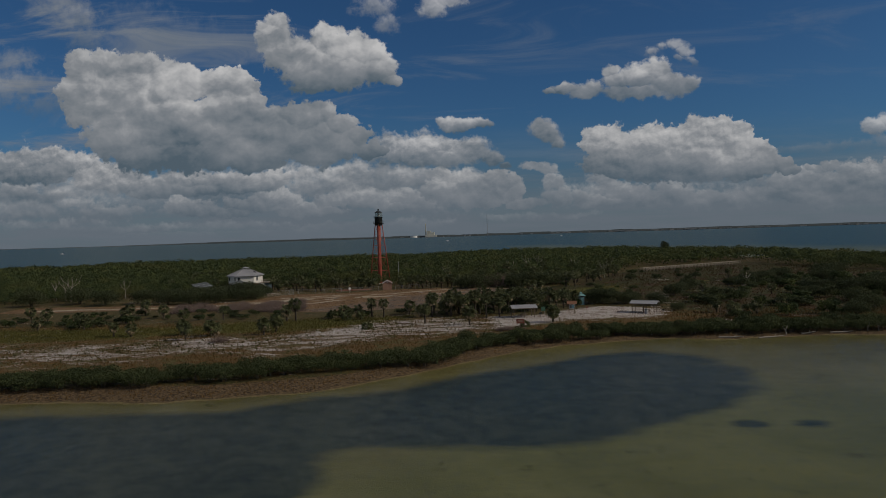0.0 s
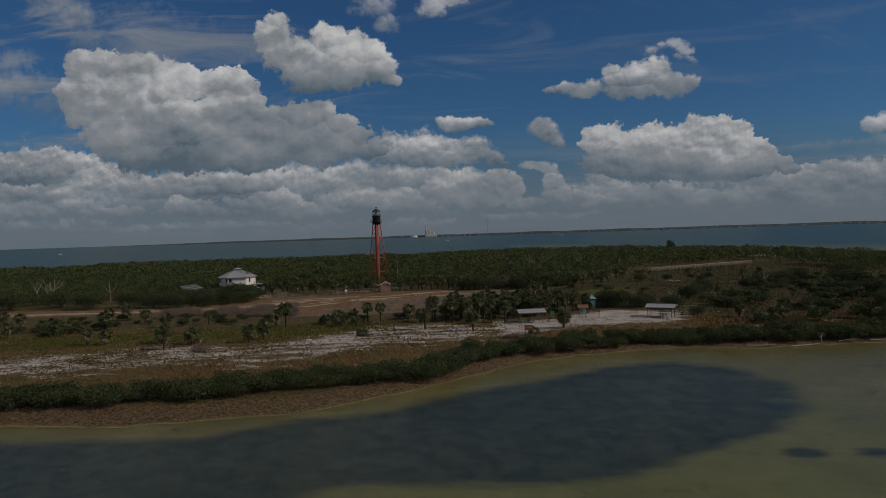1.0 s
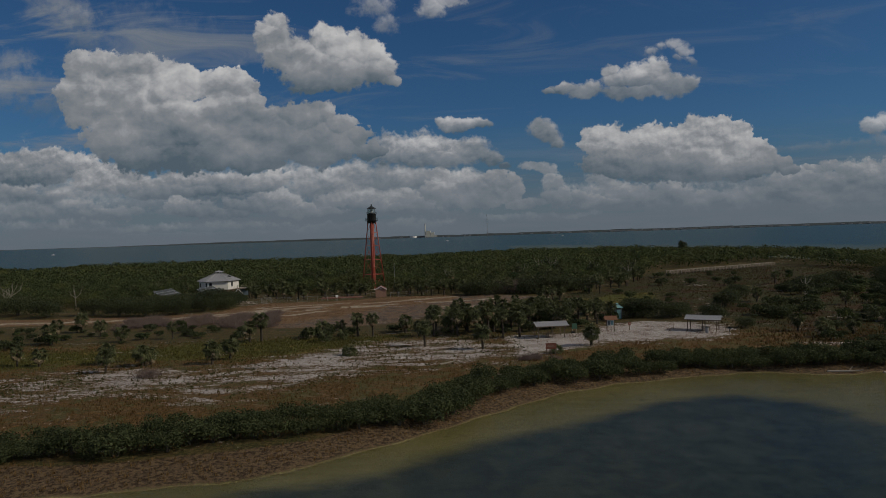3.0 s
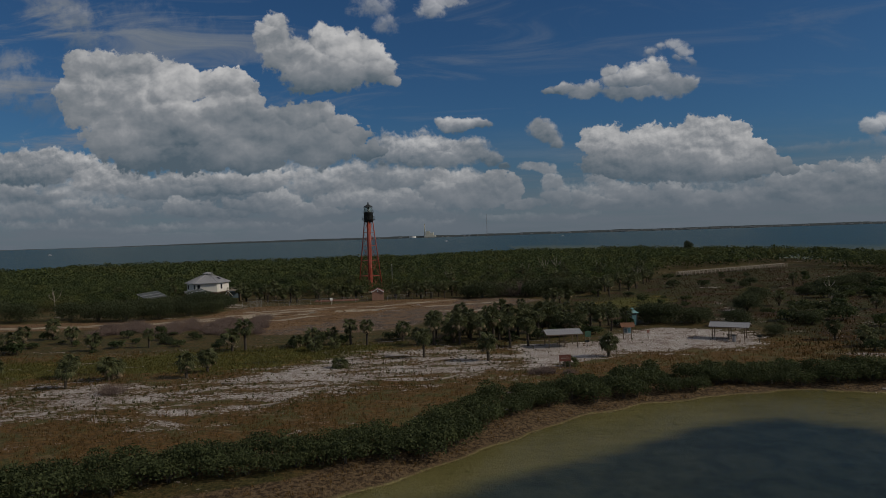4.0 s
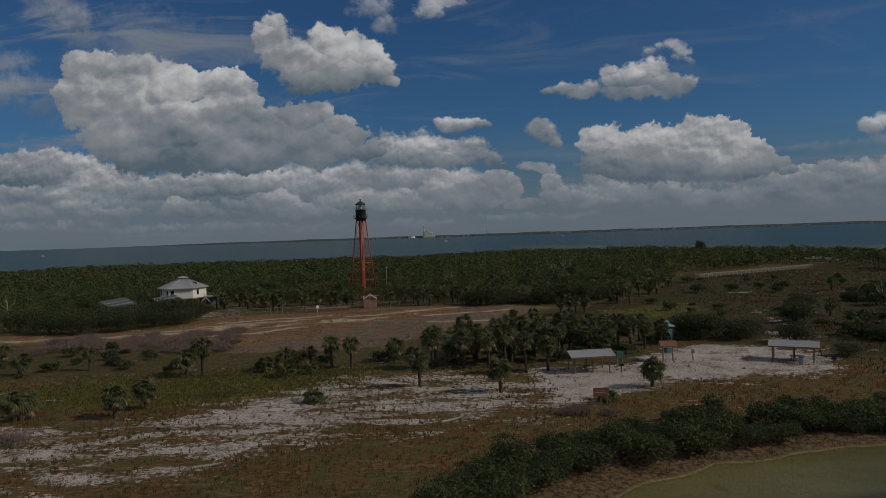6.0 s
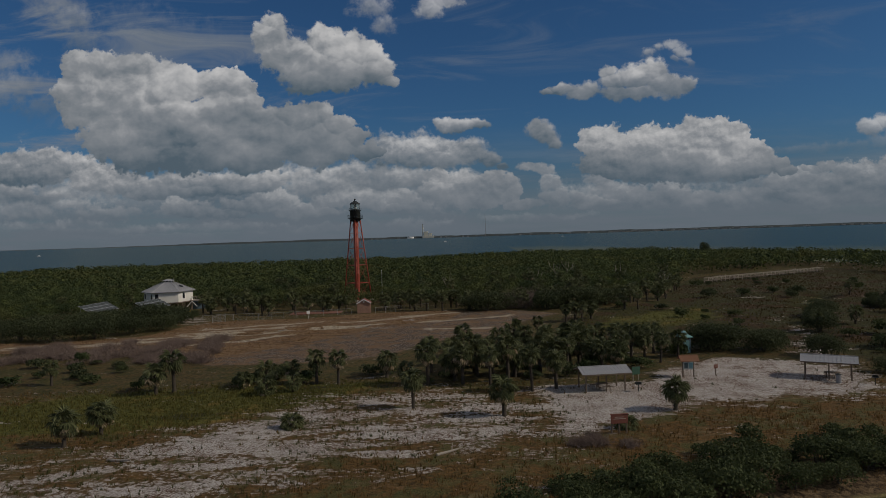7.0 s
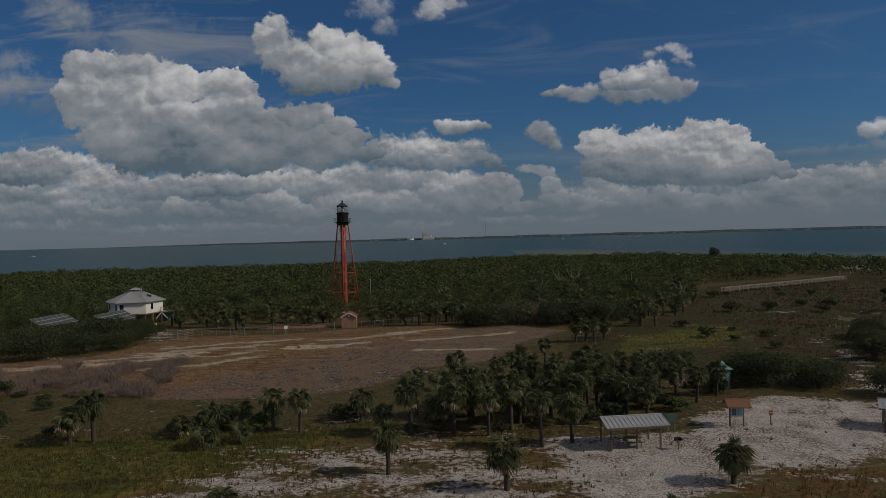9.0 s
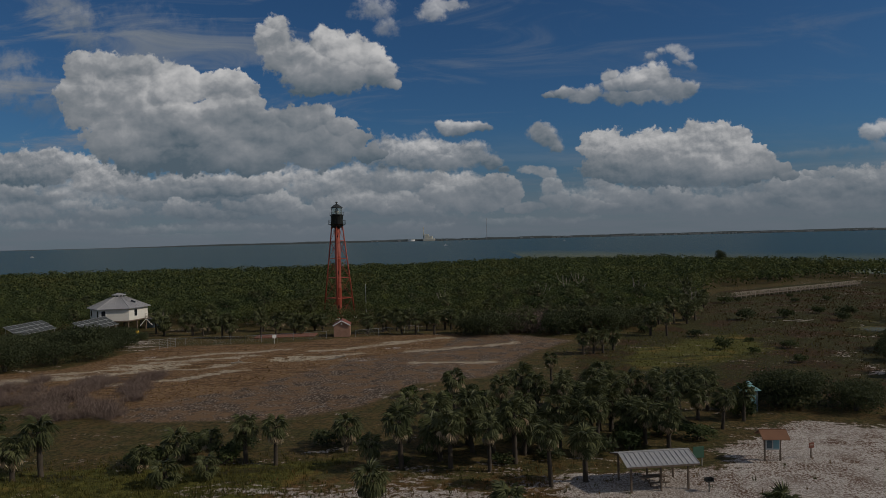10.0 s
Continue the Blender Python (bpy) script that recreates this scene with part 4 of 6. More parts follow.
def joined_fronds(name, seed, count, low, high, mat, **shape):
    rng = np.random.default_rng(seed)
    Vs, Fs, k = [], [], 0
    for az, e, roll in frond_poses(rng, count, low, high):
        V, F = frond_arrays(rng, **shape)
        m = np.array(frond_matrix(az, e, roll))
        Vs.append((np.c_[V, np.ones(len(V))] @ m.T)[:, :3])
        Fs.append(F + k)
        k += len(V)
    return np_mesh(name, np.concatenate(Vs), np.concatenate(Fs), mat)


def trunk_mesh(seed):
    """A trunk one unit tall, knobbly with old leaf bases."""
    rng = np.random.default_rng(seed)
    V, F, seg, rings = [], [], 8, 12
    lean = rng.normal(size=2) * 0.02
    for j in range(rings):
        t = j / (rings - 1)
        for i in range(seg):
            a = 6.2832 * (i + 0.5 * (j % 2)) / seg
            r = (0.20 - 0.05 * t) * (1 + 0.16 * (j % 2) + rng.normal() * 0.06) + (0.05 if j == 0 else 0)
            V.append((r * math.cos(a) + lean[0] * t * t, r * math.sin(a) + lean[1] * t * t, t * 1.04 - 0.04))
    for j in range(rings - 1):
        for i in range(seg):
            i2 = (i + 1) % seg
            F.append((j * seg + i, j * seg + i2, (j + 1) * seg + i2, (j + 1) * seg + i))
    return np_mesh("trunk", V, F, M["trunk"])


TRUNKS = [trunk_mesh(s) for s in range(4)]
CROWNS = [joined_fronds("crown", 20 + s, 23 + 2 * s, -48, 72, M["frond"]) for s in range(5)]
SKIRTS = [joined_fronds("dead_fronds", 40 + s, 9 + 2 * s, -78, -30, M["dead"], stalk=0.85, spread=50, droop=0.6, n=9, wide=0.05) for s in range(4)]
FROND_MESHES = [np_mesh("frond", *frond_arrays(np.random.default_rng(60 + s)), M["frond"]) for s in range(4)]
DEAD_MESHES = [np_mesh("dead_frond", *frond_arrays(np.random.default_rng(70 + s), stalk=0.85, spread=50, n=9, droop=0.6, wide=0.05), M["dead"]) for s in range(2)]


def palm(x, y, trunk_height, size=1.0, near=False, dead=True):
    seed = int(abs(x * 131 + y * 17) * 10)
    rng = np.random.default_rng(seed)
    trunk_height, size = trunk_height * 0.9, size * rng.uniform(0.92, 1.12)
    look_like = "tall slender" if trunk_height > 4 else "stout" if trunk_height > 1.4 else "low trunkless"
    ob = thing("palm_tree", pose(x, y, gz(x, y) - 0.05, rng.normal() * 2.5, rng.normal() * 2.5, rng.uniform(0, 360)),
               f"{look_like} cabbage palm with fan fronds" + (" and hanging dead leaves" if dead else ""), "palm tree", "cabbage palms")
    t = under(new("trunk", TRUNKS[seed % 4]), ob)
    t.scale = (1.0 * size, 1.0 * size, max(trunk_height, 0.3))
    if near:
        for i, p in enumerate(frond_poses(rng, 32, -45, 78)):
            f = under(new("frond", FROND_MESHES[i % 4]), ob)
            f.matrix_basis = Matrix.Translation((0, 0, trunk_height)) @ frond_matrix(*p) @ Matrix.Scale(size, 4)
        for i, p in enumerate(frond_poses(rng, 10, -80, -32) if dead else []):
            f = under(new("dead_frond", DEAD_MESHES[i % 2]), ob)
            f.matrix_basis = Matrix.Translation((0, 0, trunk_height)) @ frond_matrix(*p) @ Matrix.Scale(size, 4)
    else:
        c = under(new("crown", CROWNS[seed % 5]), ob)
        c.matrix_basis = Matrix.Translation((0, 0, trunk_height)) @ Matrix.Scale(size, 4)
        if dead:
            s = under(new("dead_fronds", SKIRTS[seed % 4]), ob)
            s.matrix_basis = Matrix.Translation((0, 0, trunk_height - 0.1)) @ Matrix.Scale(size, 4)
    return ob


NEAR_PALMS = [(20.1, 151.5, 2.5, 0.98), (-8, 155, 3.6, 1.08), (2, 151, 3.3, 1.08), (-20, 148, 0.5, 0.85), (-41, 143, 2.7, 1.0), (-39.5, 147, 2.5, 0.98),
              (-52, 142.5, 2.5, 0.98), (-59, 145, 2.5, 1.0), (-55.5, 138, 2.8, 1.05), (6, 162, 5.0, 1.0), (9, 163, 4.0, 1.0), (13.6, 145.5, 0.35, 0.9)]
MID_PALMS = [(-42, 165, 3.0), (-40, 166, 4.2), (-27, 163, 1.3), (-31, 166.5, 1.5), (-29, 170, 1.8), (-25.5, 169.5, 2.3), (-24, 164.5, 1.4), (-22, 169, 3.6), (-19, 168.5, 3.6),
             (-13, 172, 2.6), (-7, 167, 4.6), (-2.5, 167, 4.2), (1, 166, 4.0), (-7, 175, 4.2), (-3.5, 169, 3.0), (-0.5, 171.5, 3.4), (3.4, 168, 4.8), (-10, 168, 2.0)]
INNER_PALMS = [(13, 178, 4.6), (3, 184, 3.8), (7, 184, 4.0), (10, 182, 4.3), (14, 186, 4.0), (15.4, 183, 4.0), (11, 204, 3.2), (19, 225, 3.0), (21, 226, 3.2), (22.6, 226, 3.2),
               (25, 229, 2.8), (36, 246, 3.5), (39, 245, 3.8), (21, 186, 3.8), (23, 183.5, 4.0), (27, 186, 3.6), (24.6, 182, 2.8), (18, 187, 3.6), (11.5, 171, 4.4), (8, 172, 4.2), (17, 175, 3.2), (29.4, 181.5, 3.2), (26, 178.5, 3.6), (20.5, 179, 3.4), (1, 177, 3.6), (5, 177.5, 3.4), (-4, 180, 3.0), (11, 189, 3.2), (16, 193, 3.4), (23, 190, 3.0)]
WEST_PALMS = [(-88, 158, 2.6), (-74, 145, 2.4), (-70, 144.5, 2.0), (-83, 168, 3.0), (-85, 174, 3.2), (-60, 172, 2.6), (-69, 169, 2.2), (-86, 185, 3.0), (-51.5, 143.5, 1.8), (-92, 163, 2.6),
              (-99, 158, 2.4), (-104, 170, 3.2), (-112, 176, 3.0), (-78, 178, 2.4)]
EAST_PALMS = [(59, 162, 2.4), (60, 155, 2.0), (66, 157, 2.2), (60, 202, 2.6), (99, 264, 3.0), (88, 201, 2.4), (72, 212, 2.6), (95, 238, 3.0), (64, 186, 2.2), (78, 172, 2.0)]
for row in NEAR_PALMS:
    palm(*row, near=True)
for x, y, h in MID_PALMS + INNER_PALMS + WEST_PALMS + EAST_PALMS:
    palm(x, y, h * 1.1, 1.02 + 0.12 * math.sin(x * 3 + y), dead=(int(x + y) % 7 != 0))

rnd = random.Random(11)
for i in range(18):
    x, y = rnd.uniform(-4, 31), rnd.uniform(170, 187 if i % 2 else 182)
    if inside(CLEARING, np.array([x]), np.array([y]))[0] > -2.5 or inside(BANKS, np.array([x]), np.array([y]))[0] > -2 or math.hypot(x - 31.7, y - 186.0) < 4.5:
        continue
    palm(x, y, rnd.uniform(2.6, 4.6), rnd.uniform(0.95, 1.2), dead=rnd.random() < 0.8)

NEAR_EDGE = strip([(-400, 226), (-150, 232), (-112, 246), (-98, 262), (-72, 268), (-60, 265), (-15, 262), (0, 258), (30, 261), (50, 272), (62, 302), (80, 350), (110, 368), (147, 398),
                   (153, 335), (160, 300), (220, 240), (400, 200)])
rnd = random.Random(5)
for i in range(84):
    x = -76 + i * 1.72 + rnd.uniform(-1, 1)
    if abs(x + 86) < 11 or -33.5 < x < -25:
        continue
    y = np.interp(x, *NEAR_EDGE.T) + rnd.uniform(-11, 2)
    if inside(BANKS, np.array([x]), np.array([float(y)]))[0] > -3:
        continue
    palm(x, float(y), rnd.uniform(2.6, 4.6), rnd.uniform(1.0, 1.25), dead=rnd.random() < 0.7)

for i in range(100):
    x, y = rnd.uniform(-120, 85), rnd.uniform(262, 335)
    if y > np.interp(x, *NEAR_EDGE.T) + 5 and math.hypot(x + 35, y - 288) > 8 and abs(x + 84) > 14:
        palm(x, y, rnd.uniform(4.2, 6.2), rnd.uniform(1.0, 1.25), dead=rnd.random() < 0.8)

# shore hedge of mangroves
HEDGE = [bush_mesh("crown", 100 + s, 2.0, 2.1, 1350, 0.215, 0.135, M["mangrove"], 13) for s in range(5)]
LOW_HEDGE = [bush_mesh("crown", 105 + s, 2.0, 1.9, 420, 0.36, 0.23, M["mangrove"], 11) for s in range(3)]
HEDGE_STEMS = [stems_mesh("stem", 110 + s, 1.8, 1.9, 5, 0.05, M["bark"]) for s in range(2)]
segs = strip([(-105, 94), (-75, 96), (-61, 97), (-45, 97.5), (-32, 100), (-24, 103.5), (-17, 106), (-11, 108), (-6, 110), (-3, 114), (0, 118.5), (4, 122.8), (9, 126.8), (18, 131.2),
              (30, 134.8), (40, 135.4), (52, 134.8), (70, 136.5), (90, 136), (125, 131)])
walked = np.concatenate([[0], np.cumsum(np.hypot(*np.diff(segs, axis=0).T))])
for i, s in enumerate(np.arange(0, walked[-1], 1.04)):
    x, y = np.interp(s, walked, segs[:, 0]), np.interp(s, walked, segs[:, 1])
    x1, y1 = np.interp(s + 1, walked, segs[:, 0]), np.interp(s + 1, walked, segs[:, 1])
    nx, ny = -(y1 - y), x1 - x
    far = (-1.2 if i % 2 else 1.2) + rnd.uniform(-1.1, 1.1)
    size = rnd.uniform(0.75, 1.25) * (1.0 if -3 < x < 45 else 1.08)
    if rnd.random() < 0.03:
        continue
    plant("mangrove_bush", HEDGE[i % 5], HEDGE_STEMS[i % 2], x + nx * far, y + ny * far, size,
          "dense dark green mangrove bush in the shore hedge", "bush", "shore hedge bushes", tall=rnd.uniform(0.85, 1.12))

for i in range(54):
    s = rnd.uniform(walked[11], walked[17])
    x, y = np.interp(s, walked, segs[:, 0]), np.interp(s, walked, segs[:, 1]) + rnd.uniform(2.2, 8.5 if i % 2 else 5.5)
    if inside(CLEARING, np.array([x]), np.array([y]))[0] > -3.5 or math.hypot(x - 12, y - 143.5) < 3.5:
        continue
    plant("mangrove_bush", LOW_HEDGE[i % 3], HEDGE_STEMS[i % 2], x, y, rnd.uniform(0.35, 0.8),
          "low dark green mangrove bush behind the shore hedge", "bush", "shore hedge bushes", tall=rnd.uniform(0.8, 1.1))

# big thickets and dark trees
THICK = [bush_mesh("crown", 130 + s, 4.6, 4.4, 3600, 0.34, 0.21, M["oak"], 24, 0.5) for s in range(3)]
THICK_STEMS = [stems_mesh("stem", 140, 3.6, 4.2, 8, 0.13, M["bark"])]
for x, y, s, label in [(-71, 236, 0.75, 0), (-69.5, 229, 0.8, 0), (-76, 235, 1.2, 0), (-82, 236, 0.9, 0), (-88, 227, 1.0, 0), (-97, 228, 0.95, 0), (-74, 224, 0.9, 0), (-79, 218, 0.95, 0), (-86, 215, 1.0, 0), (-94, 217, 1.05, 0), (-104, 222, 1.0, 0), (-83, 228, 1.0, 0), (-116, 220, 1.05, 0), (-92, 233, 0.7, 0),
                       (3, 251, 1.1, 1), (-1, 253, 0.8, 1), (8, 254, 0.9, 1), (18, 250, 1.0, 1), (23, 253, 1.15, 1), (29, 254, 1.1, 1), (34, 258, 0.95, 1),
                       (35.8, 188, 0.85, 2), (37.6, 187.5, 0.95, 2), (43.4, 185, 0.72, 2), (45.4, 187.5, 0.70, 2), (39.5, 192, 0.75, 2), (28, 195, 0.75, 2), (52, 168, 0.42, 2), (50, 180, 0.7, 2), (-84, 250, 0.5, 0), (-77, 257, 0.5, 0), (-72, 252, 0.42, 0), (-88, 244, 0.55, 0), (-99, 250, 0.6, 0), (-128, 226, 1.2, 0), (-142, 222, 1.2, 0), (-71, 242, 0.7, 0), (-90, 238, 0.72, 0), (-85, 242, 0.55, 0),
                       (61, 203, 0.75, 3), (66, 214, 0.7, 3), (72, 224, 0.8, 3), (69, 221, 0.6, 3), (64, 180, 0.55, 3), (-93, 240, 0.85, 0), (-85, 245, 0.8, 0), (-79, 247, 0.88, 0), (-88, 239, 0.9, 0), (-74, 247, 0.8, 0), (100, 200, 0.9, 3), (107, 197, 1.0, 3), (114, 196, 1.1, 3), (122, 204, 1.2, 3), (94, 190, 0.7, 3), (118, 186, 1.0, 3), (98, 176, 0.8, 3), (108, 168, 0.9, 3), (92, 160, 0.8, 3), (84, 150, 0.7, 3), (96, 148, 0.9, 3), (104, 244, 0.9, 3), (112, 250, 1.0, 3), (121, 238, 1.0, 3), (128, 252, 1.2, 3), (90, 236, 0.6, 3), (136, 262, 1.2, 3)]:
    plant("thicket_tree", THICK[int(abs(x)) % 3], THICK_STEMS[0], x, y, s,
          ("wide dark green thicket beside the tidal flat", "rounded dark shrub tree at the wood's edge", "dark leafy tree behind the sand clearing", "dark rounded shrub tree in the brown scrub")[label], "tree", "thicket trees")

# shrubs among the palms and over the eastern scrub
SHRUB = [bush_mesh("crown", 150 + s, 1.3, 1.3, 440, 0.29, 0.18, (M["mangrove"], M["forest"], M["oak"])[s]) for s in range(3)]
SHRUB_STEMS = [stems_mesh("stem", 155, 1.1, 1.1, 4, 0.03, M["bark"])]
spots = []
for k, (x0, x1, y0, y1, n) in enumerate([(-9, 32, 168, 198, 80), (-34, -12, 163, 175, 16), (-130, -62, 150, 190, 52), (54, 125, 142, 205, 66), (62, 140, 235, 330, 22), (92, 135, 150, 240, 60), (88, 132, 195, 262, 40), (30, 60, 190, 262, 8), (-60, -45, 168, 188, 10)]):
    for i in range(n):
        spots.append((rnd.uniform(x0, x1), rnd.uniform(y0, y1), k))
for i, (x, y, k) in enumerate(spots):
    p, q = np.array([x]), np.array([y])
    if inside(CLEARING, p, q)[0] > -2 or y > np.interp(x, *NEAR_EDGE.T) or inside(BANKS, p, q)[0] > -1 or gz(x, y) < 0.5 or inside(MEADOW, p, q)[0] > 0:
        continue
    size = rnd.uniform(0.6, 1.5) * (1.9 if k in (5, 6) and i % 3 else 1.45 if k in (3, 4) and rnd.random() < 0.6 else 1.0)
    plant("shrub", SHRUB[i % 3], SHRUB_STEMS[0], x, y, size, "low dark green coastal shrub", "shrub", "coastal shrubs", tall=rnd.uniform(0.7, 1.2))


# leafless brush
def brush_mesh(seed, radius, tall, n):
    rng = np.random.default_rng(seed)
    V, F = [], []
    for i in range(n):
        a, lean = rng.uniform(0, 6.28), rng.uniform(0.15, 1.7)
        base = np.array([rng.normal() * 0.25 * radius, rng.normal() * 0.25 * radius, 0.0])
        way = unit(np.array([math.cos(a) * lean, math.sin(a) * lean, 1.0]))
        length = tall * rng.uniform(0.6, 1.15)
        for j in range(6):
            o = base + way * length * (0.0 if j == 0 else rng.uniform(0.3, 0.8))
            d = way if j == 0 else unit(way + rng.normal(size=3) * 0.9)
            tip = o + d * length * (1.0 if j == 0 else rng.uniform(0.3, 0.55))
            side = unit(np.cross(d, rng.normal(size=3))) * (0.024 if j == 0 else 0.015)
            k = len(V)
            V += [o - side, o + side, tip + side * 0.3, tip - side * 0.3]
            F.append((k, k + 1, k + 2, k + 3))
    return np_mesh("dead_brush", V, F, M["twig"])


BRUSH = [brush_mesh(160 + s, 3.4, 1.75, 260) for s in range(3)]
for i in range(104):
    if i >= 86:
        x, y = rnd.uniform(4, 64), rnd.uniform(255, 275)
        if y < np.interp(x, *NEAR_EDGE.T) - 5:
            continue
    elif i < 80:
        x, y = rnd.uniform(-84, -44), rnd.uniform(184, 212)
        if y > 211 + 0.25 * (x + 60) or y < 188 - 0.25 * (x + 60) * (x > -60):
            continue
    else:
        x, y = (-47, 134) if i == 80 else (rnd.uniform(2, 14), rnd.uniform(136, 142))
    ob = tagged(new("dead_brush", BRUSH[i % 3]), "leafless grey-brown brush with fine twigs", "shrub", "bare brush")
    s = rnd.uniform(0.5, 1.0) if i < 81 else rnd.uniform(0.35, 0.6) if i < 86 else rnd.uniform(1.6, 2.4)
    ob.matrix_world = pose(x, y, gz(x, y) - 0.05, 0, 0, rnd.uniform(0, 360)) @ Matrix.Scale(s, 4)

# the wood behind: one canopy of many crowns
rng = np.random.default_rng(9)
cell = 3.9
gx, gy = np.meshgrid(np.arange(-345, 260, cell), np.arange(222, 575, cell))
tx, ty = (gx + rng.uniform(-1.5, 1.5, gx.shape)).ravel(), (gy + rng.uniform(-1.5, 1.5, gy.shape)).ravel()
ok = (ty > np.interp(tx, *NEAR_EDGE.T) + np.where((tx > -70) & (tx < 60), 5.0, 0.0)) & (ty < np.interp(tx, *FAR_EDGE.T) - 12) & (np.abs(tx) < 0.70 * ty + 12)
ok &= np.hypot(tx + 35, ty - 286) > 8.0
ok &= ~((np.abs(tx + 82) < 15) & (ty > 258) & (ty < 279))
ok &= (ty < 340) | (rng.random(len(ty)) < 0.7)
tx, ty = tx[ok], ty[ok]
clump = 0.5 + 0.5 * wavy(tx * 0.6, ty * 0.6)
rad = rng.uniform(2.3, 5.0, len(tx)) * np.where(ty > 340, 1.1, 1.0)
inner = np.clip((ty - np.interp(tx, *NEAR_EDGE.T)) / 25, 0, 1)
tall = 2.6 + 1.2 * inner + 1.2 * clump + rng.uniform(-0.9, 1.5, len(tx)) + np.clip((ty - 270) / 120, 0, 1) * 1.4
sprays = np.where(ty < 300, 340, np.where(ty < 345, 100, 44))
home = np.repeat(np.arange(len(tx)), sprays)
d = unit(rng.normal(size=(len(home), 3)))
d[:, 2] = np.where(d[:, 2] < -0.15, -d[:, 2], d[:, 2])
lump = 1.0 + 0.22 * np.sin(d[:, 0] * 5 + home) * np.sin(d[:, 1] * 5 + home * 1.7)
r = rng.uniform(0.78, 1.06, len(home)) * lump
deep = np.minimum(rad * 0.62, tall * 0.5)[home]
P = np.stack([tx[home] + d[:, 0] * r * rad[home], ty[home] + d[:, 1] * r * rad[home], 0.9 + tall[home] - deep + d[:, 2] * r * deep], 1)
P[:, 2] -= np.where(d[:, 2] < 0.1, rng.uniform(0, 1, len(home)) ** 2 * (tall[home] - deep) * 0.8, 0)
fine = np.where(ty < 300, 0.38, np.where(ty < 345, 0.66, 1.05))[home][:, None]
Vs, Fs = cards(rng, P, d, fine, fine * 0.66, 0.5)
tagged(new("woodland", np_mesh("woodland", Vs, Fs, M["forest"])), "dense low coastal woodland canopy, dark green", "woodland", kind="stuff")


# grasses
def tufts(name, label, mat, spots, tall, wide, blades):
    rng = np.random.default_rng(len(name))
    P = np.repeat(spots, blades, 0)
    k = len(P)
    a = rng.uniform(0, 6.28, k)
    lean = rng.uniform(0.1, 0.75, k)
    h = tall * rng.uniform(0.5, 1.25, k)
    root = P + np.stack([rng.normal(size=k) * 0.09, rng.normal(size=k) * 0.09, np.full(k, -0.04)], 1)
    tip = root + np.stack([np.cos(a) * lean * h, np.sin(a) * lean * h, h], 1)
    side = np.stack([-np.sin(a), np.cos(a), np.zeros(k)], 1) * wide * rng.uniform(0.6, 1.3, (k, 1))
    V = np.stack([root - side, root + side, tip], 1).reshape(-1, 3)
    tagged(new(name, np_mesh(name, V, np.arange(3 * k).reshape(k, 3), mat)), label, "grass", kind="stuff")


def scatter(count, x0, x1, y0, y1, weight):
    x, y = rng.uniform(x0, x1, count), rng.uniform(y0, y1, count)
    keep = rng.random(count) < weight(x, y)
    x, y = x[keep], y[keep]
    z = height(x, y)
    ok = z > 0.12
    return np.stack([x, y, z], 1)[ok]


patch = lambda x, y: np.clip(0.55 + 0.6 * wavy(x * 2.2, y * 2.4), 0, 1)
tufts("dry_grass", "rust-brown dry grass between the hedge and the sand", M["rust_grass"],
      scatter(60000, -125, 110, 96, 168, lambda x, y: zone["rust"](x, y) * (1 - np.clip(zone["sand"](x, y) * 1.5, 0, 0.96)) * (1 - zone["green"](x, y)) * (0.25 + 0.75 * patch(x, y)) * (from_shore(x, y) > 7)), 0.42, 0.035, 5)
tufts("meadow_grass", "olive green meadow grass", M["grass"],
      np.concatenate([scatter(26000, -125, -8, 138, 172, lambda x, y: zone["green"](x, y) * 0.8), scatter(9000, 10, 62, 200, 256, lambda x, y: zone["green"](x, y) * 0.5)]), 0.42, 0.035, 5)
tufts("sand_grass", "scattered green grass tufts on white sand", M["herb"],
      scatter(26000, -110, 52, 112, 172, lambda x, y: (inside(BAND, x, y) > -3) * 0.36 * patch(x, y) + (inside(WEST_SAND, x, y) > 0) * 0.4 * patch(x, y) + (inside(CLEARING, x, y) > 0) * 0.012), 0.38, 0.04, 7)
tufts("shore_reeds", "brown dead reeds along the waterline", M["rust_grass"],
      scatter(30000, -125, 125, 84, 140, lambda x, y: soft(3.0 - np.abs(from_shore(x, y) - 3.2), 1.2) * 0.8 * np.where(x > -3, 0.55, 1.0)), 0.36, 0.035, 5)
tufts("marsh_grass", "brown and russet marsh grass", M["marsh"],
      scatter(34000, 48, 165, 140, 350, lambda x, y: zone["rust"](x, y) * 0.8), 0.5, 0.06, 4)
tufts("flat_grass", "russet glasswort on the tidal flat", M["rust_grass"],
      scatter(16000, -110, 10, 186, 256, lambda x, y: zone["flat"](x, y) * (1 - np.clip(zone["streak"](x, y) * 2, 0, 1)) * 0.6 * patch(x, y)), 0.22, 0.06, 4)


# ---- lighthouse ----
def ring_points(r, n=4, turn=0.0):
    return [Vector((r * math.cos(turn + 2 * math.pi * i / n), r * math.sin(turn + 2 * math.pi * i / n), 0)) for i in range(n)]


def lathe(bm, profile, seg=24):
    rows = [[bm.verts.new((r * math.cos(2 * math.pi * i / seg), r * math.sin(2 * math.pi * i / seg), z)) for i in range(seg)] for r, z in profile]
    for a, b in zip(rows[:-1], rows[1:]):
        for i in range(seg):
            bm.faces.new((a[i], a[(i + 1) % seg], b[(i + 1) % seg], b[i]))
    bm.faces.new(rows[0][::-1])
    bm.faces.new(rows[-1])
    return bm


